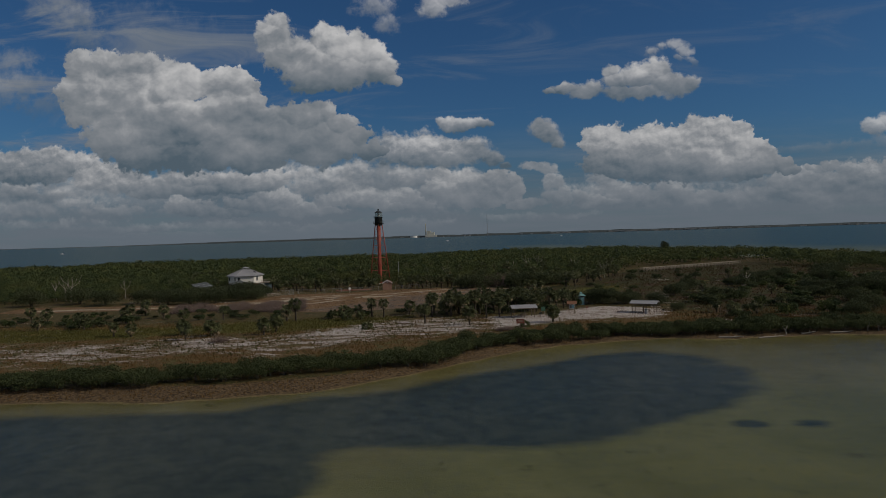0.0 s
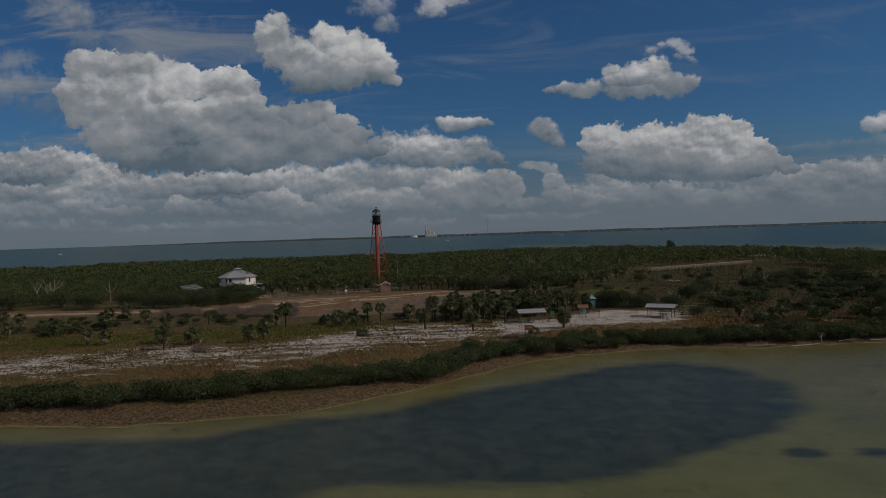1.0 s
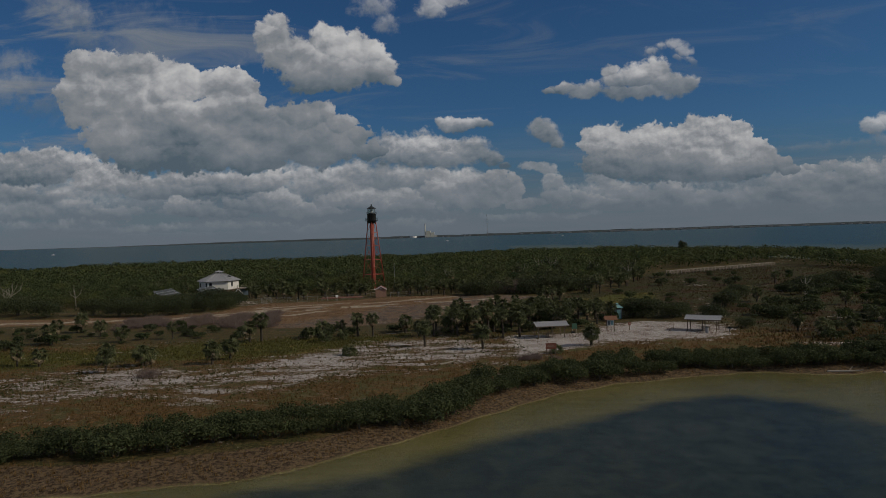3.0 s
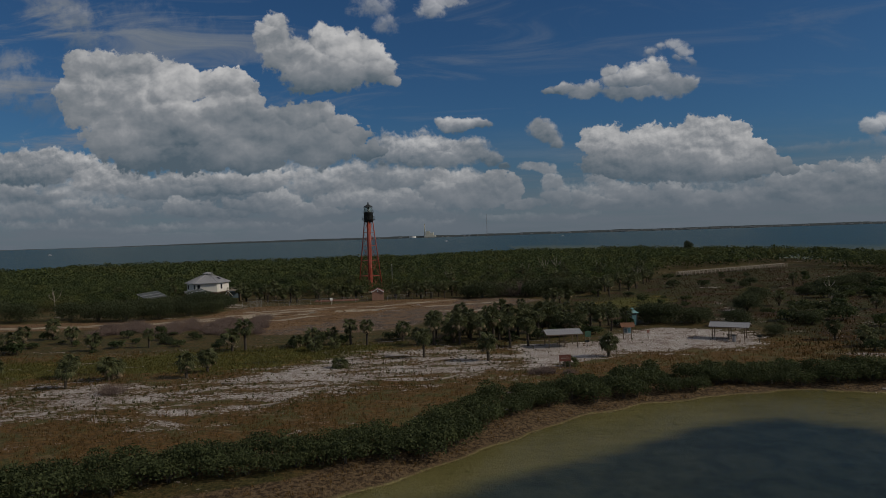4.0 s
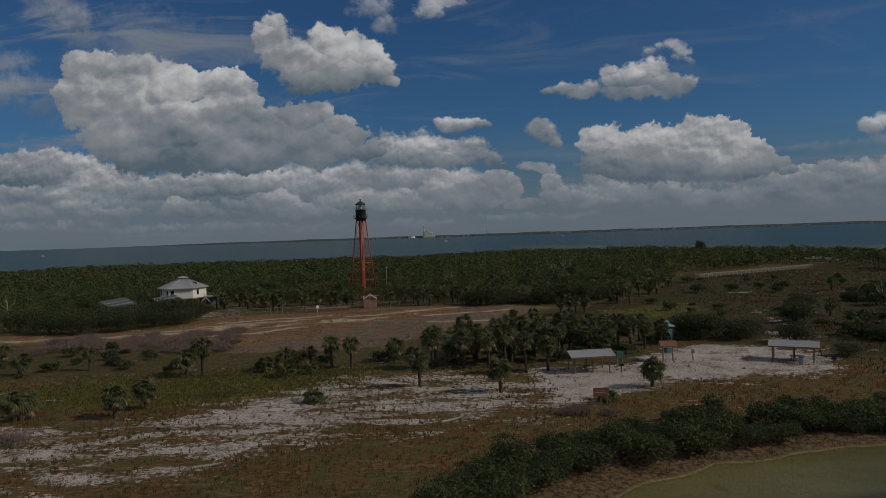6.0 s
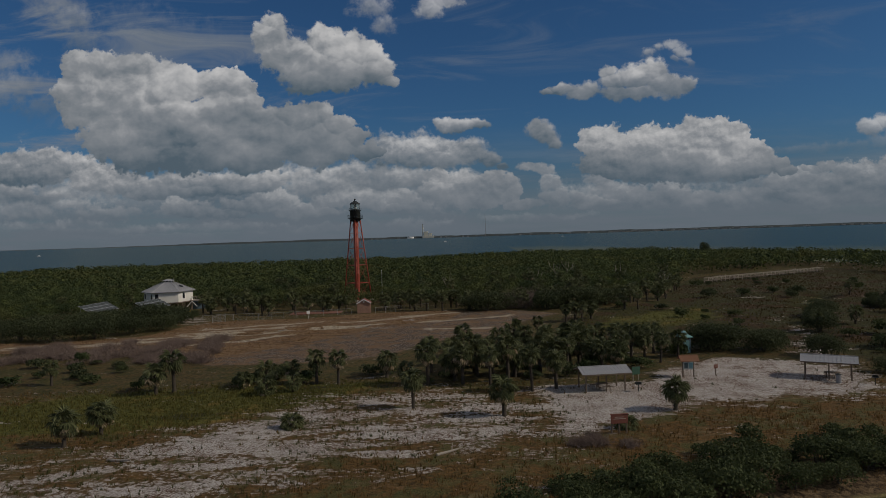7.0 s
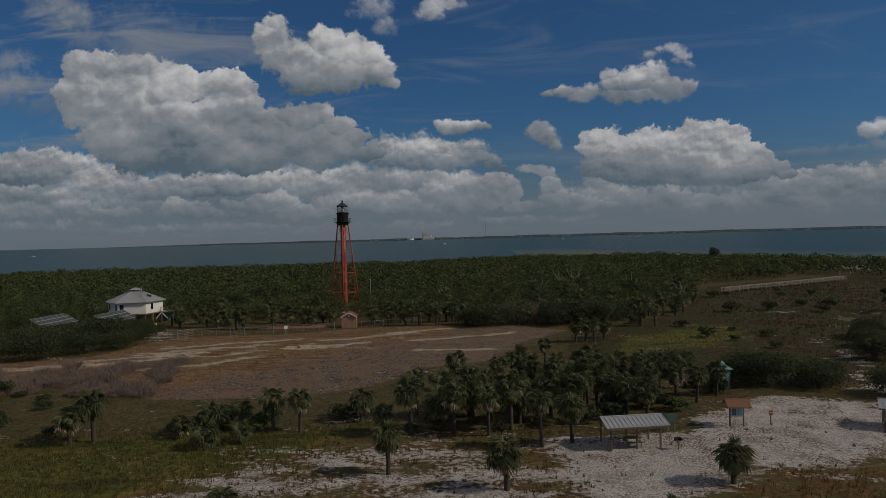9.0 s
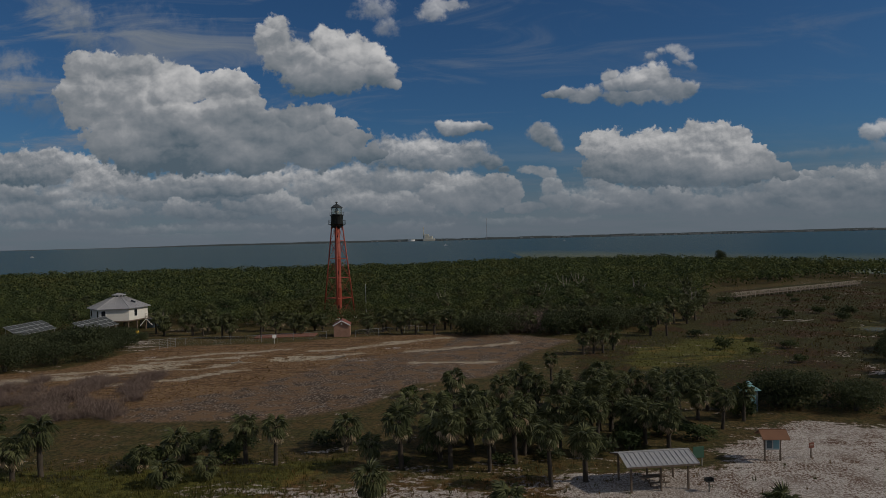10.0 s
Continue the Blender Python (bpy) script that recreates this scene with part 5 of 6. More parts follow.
def lighthouse(x, y):
    g = gz(x, y)
    ob = thing("lighthouse", pose(x, y, g), "red skeletal iron lighthouse with black lantern room", "lighthouse")
    top, R0, slope = 25.0, 4.2, 0.1125
    def leg_at(i, z):
        return ring_points(R0 - slope * z, 4, radians(4))[i] + Vector((0, 0, z))
    part("column", lathe(B(), [(0.86, 0), (0.86, 0.5), (0.78, 0.7), (0.74, 8.0), (0.78, 8.1), (0.74, 8.2), (0.74, 16.4), (0.78, 16.5), (0.74, 16.6), (0.74, top)], 20), M["red"], ob, "round riveted stair column", True)
    for i in range(4):
        part("leg", rod(B(), leg_at(i, -0.2), leg_at(i, top), 0.20, 0.16, 10), M["red"], ob, smooth=True)
        part("footing", box(B(), (1.0, 1.0, 0.6), (*leg_at(i, 0.1).xy, 0.1), (0, 0, 4), 0.05), M["farwall"], ob, "concrete footing")
    rings = (5.4, 10.8, 15.9, 20.6)
    for z in rings:
        for i in range(4):
            part("beam", rod(B(), leg_at(i, z), leg_at((i + 1) % 4, z), 0.10, 0.10, 6), M["red"], ob)
            part("spoke", rod(B(), leg_at(i, z), (0, 0, z), 0.09, 0.09, 6), M["red"], ob)
    for lo, hi in zip((0.3,) + rings, rings + (top - 0.4,)):
        for i in range(4):
            part("brace", rod(B(), leg_at(i, lo), leg_at((i + 1) % 4, hi), 0.035, 0.035, 5), M["red"], ob, "thin iron tie rod")
            part("brace", rod(B(), leg_at((i + 1) % 4, lo), leg_at(i, hi), 0.035, 0.035, 5), M["red"], ob, "thin iron tie rod")
    for z in (3.0, 12.2, 21.8):
        w = part("window", box(B(), (0.62, 0.12, 1.15), (0.02, -0.75, z), (0, 0, 0), 0.03), M["red"], ob, "narrow stair window")
        part("pane", box(B(), (0.42, 0.06, 0.92), (0.02, -0.80, z)), M["pane"], w)
    part("watch_room", lathe(B(), [(1.3, top - 0.9), (1.62, top - 0.5), (1.6, 27.2), (1.72, 27.3), (1.72, 27.42)]), M["black"], ob, "black iron drum", True)
    deck = part("gallery", lathe(B(), [(1.4, top - 0.18), (2.32, top - 0.02), (2.38, top + 0.08), (1.5, top + 0.1)]), M["black"], ob, "round black gallery deck")
    for i, p in enumerate(ring_points(2.27, 16)):
        q = ring_points(2.27, 16)[(i + 1) % 16]
        part("baluster", rod(B(), p + Vector((0, 0, top)), p + Vector((0, 0, top + 1.05)), 0.028, 0.028, 5), M["black"], deck)
        for h in (0.55, 1.05):
            part("rail", rod(B(), p + Vector((0, 0, top + h)), q + Vector((0, 0, top + h)), 0.03, 0.03, 5), M["black"], deck)
    for i, p in enumerate(ring_points(2.0, 8, 0.4)):
        part("bracket", rod(B(), p * 0.72 + Vector((0, 0, top - 0.75)), p + Vector((0, 0, top - 0.03)), 0.05, 0.04, 5), M["black"], ob)
    upper = part("upper_gallery", lathe(B(), [(1.5, 27.4), (1.92, 27.46), (1.92, 27.52), (1.4, 27.54)]), M["black"], ob)
    for i, p in enumerate(ring_points(1.88, 12)):
        q = ring_points(1.88, 12)[(i + 1) % 12]
        part("baluster", rod(B(), p + Vector((0, 0, 27.5)), p + Vector((0, 0, 28.15)), 0.02, 0.02, 5), M["black"], upper)
        part("rail", rod(B(), p + Vector((0, 0, 28.15)), q + Vector((0, 0, 28.15)), 0.022, 0.022, 5), M["black"], upper)
    lan = part("lantern", lathe(B(), [(1.42, 27.5), (1.42, 27.75), (1.34, 27.8)]), M["black"], ob)
    pts = ring_points(1.38, 10)
    for i, p in enumerate(pts):
        part("mullion", rod(B(), p + Vector((0, 0, 27.7)), p + Vector((0, 0, 29.45)), 0.045, 0.045, 5), M["black"], lan)
        q = pts[(i + 1) % 10]
        bm = B()
        bm.faces.new([bm.verts.new(v) for v in (p + Vector((0, 0, 27.75)), q + Vector((0, 0, 27.75)), q + Vector((0, 0, 29.4)), p + Vector((0, 0, 29.4)))])
        bmesh.ops.solidify(bm, geom=bm.faces[:], thickness=0.02)
        pane = part("pane", bm, lens_glass, lan, "clear lantern glass")
        pane.visible_shadow = False
    part("lens", lathe(B(), [(0.2, 27.6), (0.45, 28.1), (0.52, 28.6), (0.45, 29.0), (0.2, 29.3)], 16), M["paper"], ob, "pale glass beacon lens", True)
    part("roof", lathe(B(), [(1.62, 29.35), (1.62, 29.48), (1.3, 29.75), (0.72, 30.15), (0.28, 30.4), (0.16, 30.5), (0.16, 30.62)], 20), M["black"], ob, "black iron cupola")
    part("vent_ball", lathe(B(), [(0.08, 30.6), (0.26, 30.72), (0.30, 30.86), (0.22, 31.0), (0.05, 31.08)], 12), M["black"], ob, smooth=True)
    return ob


TOWER = lighthouse(-35.3, 288)


# ---- raised octagonal house ----
def house(x, y):
    ob = thing("house", pose(x, y, gz(x, y), 0, 0, 26), "cream six-sided house on stilts with grey metal roof", "house")
    R, z0, z1, start, n = 6.45, 2.75, 5.65, radians(50), 6
    pts = ring_points(R, n, start)
    part("floor", lathe(B(), [(6.5, z0 - 0.25), (6.5, z0)], n), M["timber"], ob).rotation_euler = (0, 0, start)
    spots = ((0.0,), (0.0,), (-2.3, 2.3), (-2.35,), (-1.0,), (0.0,))
    for i in range(n):
        a, b = pts[i], pts[(i + 1) % n]
        mid, way = (a + b) / 2, b - a
        ang = math.degrees(math.atan2(way.y, way.x))
        w = part("wall", box(B(), (way.length + 0.05, 0.16, z1 - z0), (mid.x, mid.y, (z0 + z1) / 2), (0, 0, ang), 0.02), M["cream"], ob)
        for k in range(6):
            part("siding_board", box(B(), (way.length, 0.19, 0.025), (mid.x, mid.y, z0 + 0.35 + k * 0.45), (0, 0, ang)), M["cream"], w)
        for s in spots[i]:
            p = mid + way.normalized() * s
            f = part("window", box(B(), (1.1, 0.26, 1.75), (p.x, p.y, z0 + 1.7), (0, 0, ang), 0.03), M["white"], ob, "tall white-framed window")
            part("pane", box(B(), (0.9, 0.30, 1.54), (p.x, p.y, z0 + 1.7), (0, 0, ang)), M["pane"], f)
        for q in (a * 0.92, mid * 0.92):
            part("stilt", rod(B(), (q.x, q.y, -0.3), (q.x, q.y, z0), 0.16, 0.16, 8), M["timber"], ob)
    roof = part("roof", lathe(B(), [(7.3, z1 - 0.06), (7.34, z1 + 0.06), (7.1, z1 + 0.10), (1.3, z1 + 2.6)], n), M["greyroof"], ob, "grey standing-seam hip roof")
    roof.rotation_euler = (0, 0, start)
    for i in range(n):
        a, a2 = (ring_points(7.15, n, start)[k % n] + Vector((0, 0, z1 + 0.12)) for k in (i, i + 1))
        b, b2_ = (ring_points(1.35, n, start)[k % n] + Vector((0, 0, z1 + 2.62)) for k in (i, i + 1))
        part("hip_cap", rod(B(), a, b, 0.09, 0.09, 6), M["zinc"], ob)
        for f in (0.125, 0.25, 0.375, 0.5, 0.625, 0.75, 0.875):
            part("seam", rod(B(), a.lerp(a2, f), b.lerp(b2_, f), 0.03, 0.03, 4), M["greyroof"], ob)
    cup = part("cupola", lathe(B(), [(1.15, z1 + 2.4), (1.15, z1 + 2.95)], 8), M["white"], ob, "small white cupola")
    part("cupola_roof", lathe(B(), [(1.7, z1 + 2.92), (1.7, z1 + 3.0), (0.1, z1 + 3.5)], 8), M["greyroof"], cup)
    for i, p in enumerate(ring_points(1.12, 8, start + 0.39)):
        part("louvre", box(B(), (0.5, 0.12, 0.3), (p.x, p.y, z1 + 2.78), (0, 0, math.degrees(start + 0.39 + i * math.pi / 4) + 90)), M["pane"], cup)
    part("skylight", box(B(), (1.1, 0.8, 0.12), (3.2, -2.6, z1 + 1.42), (20, 22, 0), 0.02), M["pane"], ob, "dark roof skylight")
    part("vent_pipe", rod(B(), (1.4, -0.4, z1 + 2.3), (1.4, -0.4, z1 + 3.6), 0.06, 0.06, 6), M["alu"], ob)
    # timber deck to the east with rails and white braces
    deck = part("deck", box(B(), (4.6, 4.0, 0.2), (7.9, -0.6, z0 - 0.1), (0, 0, 0), 0.03), M["deck"], ob, "raised timber deck")
    for px, py in ((5.8, -2.5), (7.2, -2.5), (8.6, -2.5), (10.1, -2.5), (10.1, -0.6), (10.1, 1.3)):
        part("rail_post", box(B(), (0.1, 0.1, 1.05), (px, py, z0 + 0.5)), M["deck"], deck)
    for h in (0.35, 0.68, 1.02):
        part("rail", box(B(), (4.4, 0.07, 0.09), (7.95, -2.5, z0 + h)), M["deck"], deck)
        part("rail", box(B(), (0.07, 3.9, 0.09), (10.1, -0.6, z0 + h)), M["deck"], deck)
    for px in (6.0, 9.8):
        for py in (-2.3, 1.1):
            part("stilt", rod(B(), (px, py, -0.3), (px, py, z0 - 0.2), 0.13, 0.13, 8), M["timber"], ob)
    part("brace", rod(B(), (4.6, -2.4, 0.9), (6.0, -2.4, z0 - 0.2), 0.09, 0.09, 6), M["white"], ob, "white diagonal brace")
    part("brace", rod(B(), (7.4, -2.4, 0.9), (6.0, -2.4, z0 - 0.2), 0.09, 0.09, 6), M["white"], ob, "white diagonal brace")
    part("store_wall", box(B(), (4.2, 3.0, 2.1), (7.9, 1.2, 1.05), (0, 0, 0), 0.04), M["bluewall"], ob, "dark store room under the deck")
    return ob


house(-86.9, 272)


def solar_rack(x, y, wide, deep, turn, low, tilt, cols):
    ob = thing("solar_rack", pose(x, y, gz(x, y), 0, 0, turn), "tilted ground rack of dark solar panels", "solar panels", "solar racks")
    rise = deep * math.sin(radians(tilt))
    run = deep * math.cos(radians(tilt))
    for i in range(5):
        px = -wide / 2 + 0.4 + i * (wide - 0.8) / 4
        part("post", rod(B(), (px, -run / 2 + 0.3, -0.2), (px, -run / 2 + 0.3, low + 0.1), 0.06, 0.06, 6), M["alu"], ob)
        part("post", rod(B(), (px, run / 2 - 0.3, -0.2), (px, run / 2 - 0.3, low + rise - 0.15), 0.06, 0.06, 6), M["alu"], ob)
    m = pose(0, 0, low + rise / 2, tilt, 0, 0)
    frame_part = part("frame", box(B(), (wide, deep, 0.06)), M["alu"], ob, "pale aluminium frame")
    frame_part.matrix_basis = m
    bm = box(B(), (wide / cols - 0.22, deep / 3 - 0.20, 0.05))
    cell_part = part("panel", bm, M["panel"], ob)
    cell_part.matrix_basis = m @ Matrix.Translation((-wide / 2 + wide / cols / 2, -deep / 3, 0.035))
    for i in range(cols):
        for j in range(3):
            if i or j:
                c = under(new("panel", cell_part.data), ob)
                c.matrix_basis = m @ Matrix.Translation((-wide / 2 + wide / cols * (i + 0.5), deep / 3 * (j - 1), 0.035))
    return ob


solar_rack(-95.9, 251.3, 12.6, 3.9, 88, 2.5, 29, 7)
solar_rack(-84.2, 256.4, 12.6, 3.9, 88, 2.5, 29, 7)


# ---- brick oil house ----
def oil_house(x, y):
    ob = thing("oil_house", pose(x, y, gz(x, y), 0, 0, 7), "small brick oil house with red gable roof", "shed")
    w, d, h = 3.4, 4.2, 2.5
    bm = B()
    vs = [(-w / 2, -d / 2, -0.1), (w / 2, -d / 2, -0.1), (w / 2, -d / 2, h), (0, -d / 2, h + 0.95), (-w / 2, -d / 2, h)]
    a = [bm.verts.new(v) for v in vs]
    b = [bm.verts.new((v[0], d / 2, v[2])) for v in vs]
    bm.faces.new(a)
    bm.faces.new(b[::-1])
    for i in range(5):
        bm.faces.new((a[i], b[i], b[(i + 1) % 5], a[(i + 1) % 5]))
    part("wall", bm, M["brick"], ob, "weathered brick walls")
    for s in (-1, 1):
        part("roof", box(B(), (2.15, d + 0.5, 0.09), (s * 0.93, 0, h + 0.52), (0, s * 29, 0), 0.02), M["redroof"], ob)
        part("bargeboard", box(B(), (2.15, 0.08, 0.2), (s * 0.93, -d / 2 - 0.27, h + 0.50), (0, s * 29, 0)), M["white"], ob, "white gable trim")
    part("gable_vent", box(B(), (0.32, 0.08, 0.45), (0, -d / 2 - 0.04, h + 0.35), (0, 0, 0), 0.02), M["white"], ob)
    part("ridge_cap", rod(B(), (0, -d / 2 - 0.25, h + 1.03), (0, d / 2 + 0.25, h + 1.03), 0.09, 0.09, 6), M["redroof"], ob)
    return ob


oil_house(-28.3, 254)


# ---- chain-link fence along the compound ----
def fence(points):
    ob = thing("chain_link_fence", pose(*points[0], 0), "galvanised chain-link fence round the compound", "fence")
    x0, y0 = points[0]
    wires_v, wires_f = [], []
    for (ax, ay), (bx, by) in zip(points[:-1], points[1:]):
        length = math.hypot(bx - ax, by - ay)
        n = max(1, round(length / 3))
        for i in range(n + 1):
            px, py = ax + (bx - ax) * i / n, ay + (by - ay) * i / n
            z = gz(px, py)
            part("post", rod(B(), (px - x0, py - y0, z - 0.2), (px - x0, py - y0, z + 1.55), 0.04, 0.04, 6), M["alu"], ob)
        za, zb = gz(ax, ay), gz(bx, by)
        part("top_rail", rod(B(), (ax - x0, ay - y0, za + 1.5), (bx - x0, by - y0, zb + 1.5), 0.025, 0.025, 5), M["alu"], ob)
        for k in range(int(length / 0.3)):
            for sgn in (0, 1):
                f0, f1 = k * 0.3 / length, (k * 0.3 + 1.4) / length
                if f1 > 1:
                    continue
                zs = (0.05, 1.5) if sgn else (1.5, 0.05)
                p = np.array([ax - x0 + (bx - ax) * f0, ay - y0 + (by - ay) * f0, za + zs[0]])
                q = np.array([ax - x0 + (bx - ax) * f1, ay - y0 + (by - ay) * f1, zb + zs[1]])
                side = np.array([0.006, 0, 0.006])
                m = len(wires_v)
                wires_v += [p - side, p + side, q + side, q - side]
                wires_f.append((m, m + 1, m + 2, m + 3))
    under(new("wire_mesh", np_mesh("wire_mesh", wires_v, wires_f, M["alu"])), ob)


fence([(-66, 243), (-62, 244), (-56, 245), (-47, 246), (-41, 248), (-31, 250)])
fence([(-25, 251), (-18, 255), (-12, 258)])
gate = thing("fence_gate", pose(-61.5, 241.5, gz(-61.5, 241.5), 0, 0, 40), "open galvanised fence gate leaf", "gate")
for px in (-1.6, 0, 1.6):
    part("upright", rod(B(), (px, 0, 0), (px, 0, 1.9), 0.04, 0.04, 6), M["alu"], gate)
for k in range(6):
    part("bar", rod(B(), (-1.6, 0, 0.15 + k * 0.34), (1.6, 0, 0.15 + k * 0.34), 0.025, 0.025, 5), M["alu"], gate)
notice = thing("notice_board", pose(-40.6, 244.6, gz(-40.6, 244.6), 0, 0, 20), "small white notice on a post by the fence", "sign")
part("post", rod(B(), (0, 0, -0.1), (0, 0, 1.9), 0.05, 0.05, 6), M["white"], notice)
part("board", box(B(), (0.8, 0.05, 0.7), (0, -0.07, 1.5), (0, 0, 0), 0.01), M["white"], notice)
tagged(part("patio", box(B(), (13, 5, 0.2), (-41, 255.5, gz(-41, 255.5) + 0.02), (0, 0, 4), 0.03), M["terracotta"], None), "terracotta paved yard under the palms", "paving", kind="structure")
drum = thing("yellow_drum", pose(-74.2, 255, gz(-74.2, 255)), "yellow drum standing on a white crate", "drum")
part("crate", box(B(), (0.9, 0.7, 0.8), (0, 0, 0.4), (0, 0, 0), 0.04), M["white"], drum)
part("drum", lathe(B(), [(0.34, 0.8), (0.38, 0.9), (0.38, 1.7), (0.34, 1.8)], 14), M["yellow"], drum, "yellow drum")
pole = thing("flag_pole", pose(-26.3, 276, gz(-26.3, 276)), "plain white pole standing in the wood", "pole")
part("shaft", rod(B(), (0, 0, -0.2), (0, 0, 9.6), 0.09, 0.06, 8), M["alu"], pole)
part("cap", lathe(B(), [(0.07, 9.58), (0.12, 9.66), (0.03, 9.78)], 8), M["white"], pole)


# ---- picnic ground ----
def picnic_table(m):
    ob = thing("picnic_table", m, "weathered timber picnic table under the shelter", "picnic table", "picnic tables")
    for k in range(4):
        part("top_plank", box(B(), (1.85, 0.17, 0.045), (0, -0.285 + k * 0.19, 0.74), (0, 0, 0), 0.008), M["timber"], ob)
    for s in (-1, 1):
        for k in (0, 1):
            part("bench_plank", box(B(), (1.85, 0.14, 0.04), (0, s * (0.66 + k * 0.155), 0.44), (0, 0, 0), 0.008), M["timber"], ob)
        part("crossbar", box(B(), (0.05, 1.65, 0.1), (s * 0.65, 0, 0.37)), M["timber"], ob)
        for t in (-1, 1):
            part("leg", rod(B(), (s * 0.65, t * 0.62, 0), (s * 0.65, t * 0.22, 0.72), 0.045, 0.045, 4), M["timber"], ob)
    return ob


def shelter(x, y, turn, length, label):
    """Open picnic shelter: six posts and a low metal gable."""
    ob = thing("picnic_shelter", pose(x, y, gz(x, y), 0, 0, turn), label, "shelter", "picnic shelters")
    half, eave, ridge, reach = length / 2, 2.22, 2.78, 2.0
    for px in (-half + 0.55, 0, half - 0.75):
        for py in (-1.45, 1.45):
            part("post", box(B(), (0.15, 0.15, eave + 0.25), (px, py, (eave + 0.05) / 2), (0, 0, 0), 0.012), M["timber"], ob)
        part("tie_beam", box(B(), (0.08, 3.1, 0.18), (px, 0, eave + 0.02)), M["timber"], ob)
    for py in (-1.45, 1.45):
        part("beam", box(B(), (length - 0.5, 0.1, 0.2), (0, py, eave + 0.06)), M["timber"], ob)
    part("ridge_beam", box(B(), (length - 0.4, 0.08, 0.16), (0, 0, ridge - 0.12)), M["timber"], ob)
    roof = part("roof", rod(B(), (-half, 0, ridge + 0.05), (half, 0, ridge + 0.05), 0.07, 0.07, 8), M["zinc"], ob, "grey ribbed metal roof")
    slope = math.degrees(math.atan2(ridge - eave, reach))
    deep = math.hypot(reach, ridge - eave)
    n = 14
    w = length / n
    bm = box(B(), (w - 0.03, deep, 0.03), (0, 0, 0))
    box(bm, (0.045, deep, 0.075), (w / 2 - 0.0225, 0, 0.03))
    first = part("panel", bm, M["zinc"], roof)
    for i in range(n):
        for s in (-1, 1):
            c = first if (i == 0 and s == -1) else under(new("panel", first.data), roof)
            c.matrix_basis = pose(-half + w * (i + 0.5), s * reach / 2, (eave + ridge) / 2 + 0.02, -s * slope, 0, 0)
    for s in (-1, 1):
        part("fascia", box(B(), (length, 0.04, 0.14), (0, s * (reach - 0.02), eave - 0.05)), M["timber"], ob)
    return ob


shelter(14.5, 162.2, 8.0, 6.1, "timber picnic shelter with grey ribbed metal roof")
picnic_table(pose(14.6, 162.2, gz(14.6, 162.2), 0, 0, 10))
shelter(43.6, 166.2, -27.0, 6.4, "timber picnic shelter with grey metal roof on sand")
picnic_table(pose(43.9, 166.0, gz(43.9, 166.0), 0, 0, -25))


def kiosk(x, y, turn):
    ob = thing("information_kiosk", pose(x, y, gz(x, y), 0, 0, turn), "roofed timber information board with posters", "notice board")
    for px in (-0.68, 0.68):
        part("post", box(B(), (0.14, 0.14, 2.6), (px, 0, 1.2), (0, 0, 0), 0.012), M["timber"], ob)
    board = part("board", box(B(), (1.24, 0.1, 1.0), (0, -0.03, 1.5), (0, 0, 0), 0.015), M["paper"], ob, "pale panel")
    part("poster", box(B(), (0.52, 0.03, 0.78), (0.3, -0.10, 1.52)), M["poster"], board, "teal poster")
    part("poster", box(B(), (0.46, 0.03, 0.7), (-0.28, -0.10, 1.5)), M["bluewall"], board, "grey poster")
    for s in (-1, 1):
        part("roof", box(B(), (2.4, 1.25, 0.07), (0, s * 0.53, 2.50), (-s * 30, 0, 0), 0.015), M["rustroof"], ob, "rust-brown gable roof")
    part("ridge_cap", rod(B(), (-1.2, 0, 2.83), (1.2, 0, 2.83), 0.06, 0.06, 6), M["rustroof"], ob)
    part("beam", box(B(), (1.8, 0.12, 0.16), (0, 0, 2.3)), M["timber"], ob)
    return ob


kiosk(26.6, 167.8, -3)

sign = thing("park_sign", pose(12.5, 143.6, gz(12.5, 143.6), 0, 0, 6), "red-brown timber park sign on three posts", "sign")
for px in (-0.7, 0, 0.7):
    part("post", box(B(), (0.13, 0.13, 1.9), (px, 0.06, 0.85), (0, 0, 0), 0.012), M["timber"], sign)
brd = part("board", box(B(), (1.65, 0.08, 0.86), (0, -0.05, 1.4), (0, 0, 0), 0.02), M["signred"], sign)
part("lettering", box(B(), (1.2, 0.02, 0.05), (0, -0.1, 1.42)), M["pale"], brd, "pale line of lettering")
part("lettering", box(B(), (0.9, 0.02, 0.035), (0, -0.1, 1.58)), M["pale"], brd, "pale line of lettering")
part("top_rail", box(B(), (1.75, 0.14, 0.07), (0, -0.05, 1.86), (0, 0, 0), 0.01), M["signred"], brd)

hut = thing("toilet_hut", pose(31.7, 186.0, gz(31.7, 186.0), 0, 0, 8), "blue-grey hut with pale teal pyramid roof", "hut")
part("wall", box(B(), (1.5, 1.5, 2.5), (0, 0, 1.25), (0, 0, 0), 0.03), M["bluewall"], hut)
part("door", box(B(), (0.8, 0.06, 1.95), (0.1, -0.77, 1.0), (0, 0, 0), 0.02), M["teal"], hut)
part("vent", box(B(), (1.0, 0.05, 0.2), (0, -0.77, 2.25)), M["pane"], hut)
bm = lathe(B(), [(1.45, 2.42), (1.45, 2.5), (0.42, 3.0), (0.36, 3.02), (0.36, 3.15), (0.5, 3.16), (0.06, 3.42)], 4)
roof_part = part("roof", bm, M["teal"], hut, "pale teal pyramid roof")
roof_part.rotation_euler = (0, 0, radians(45))


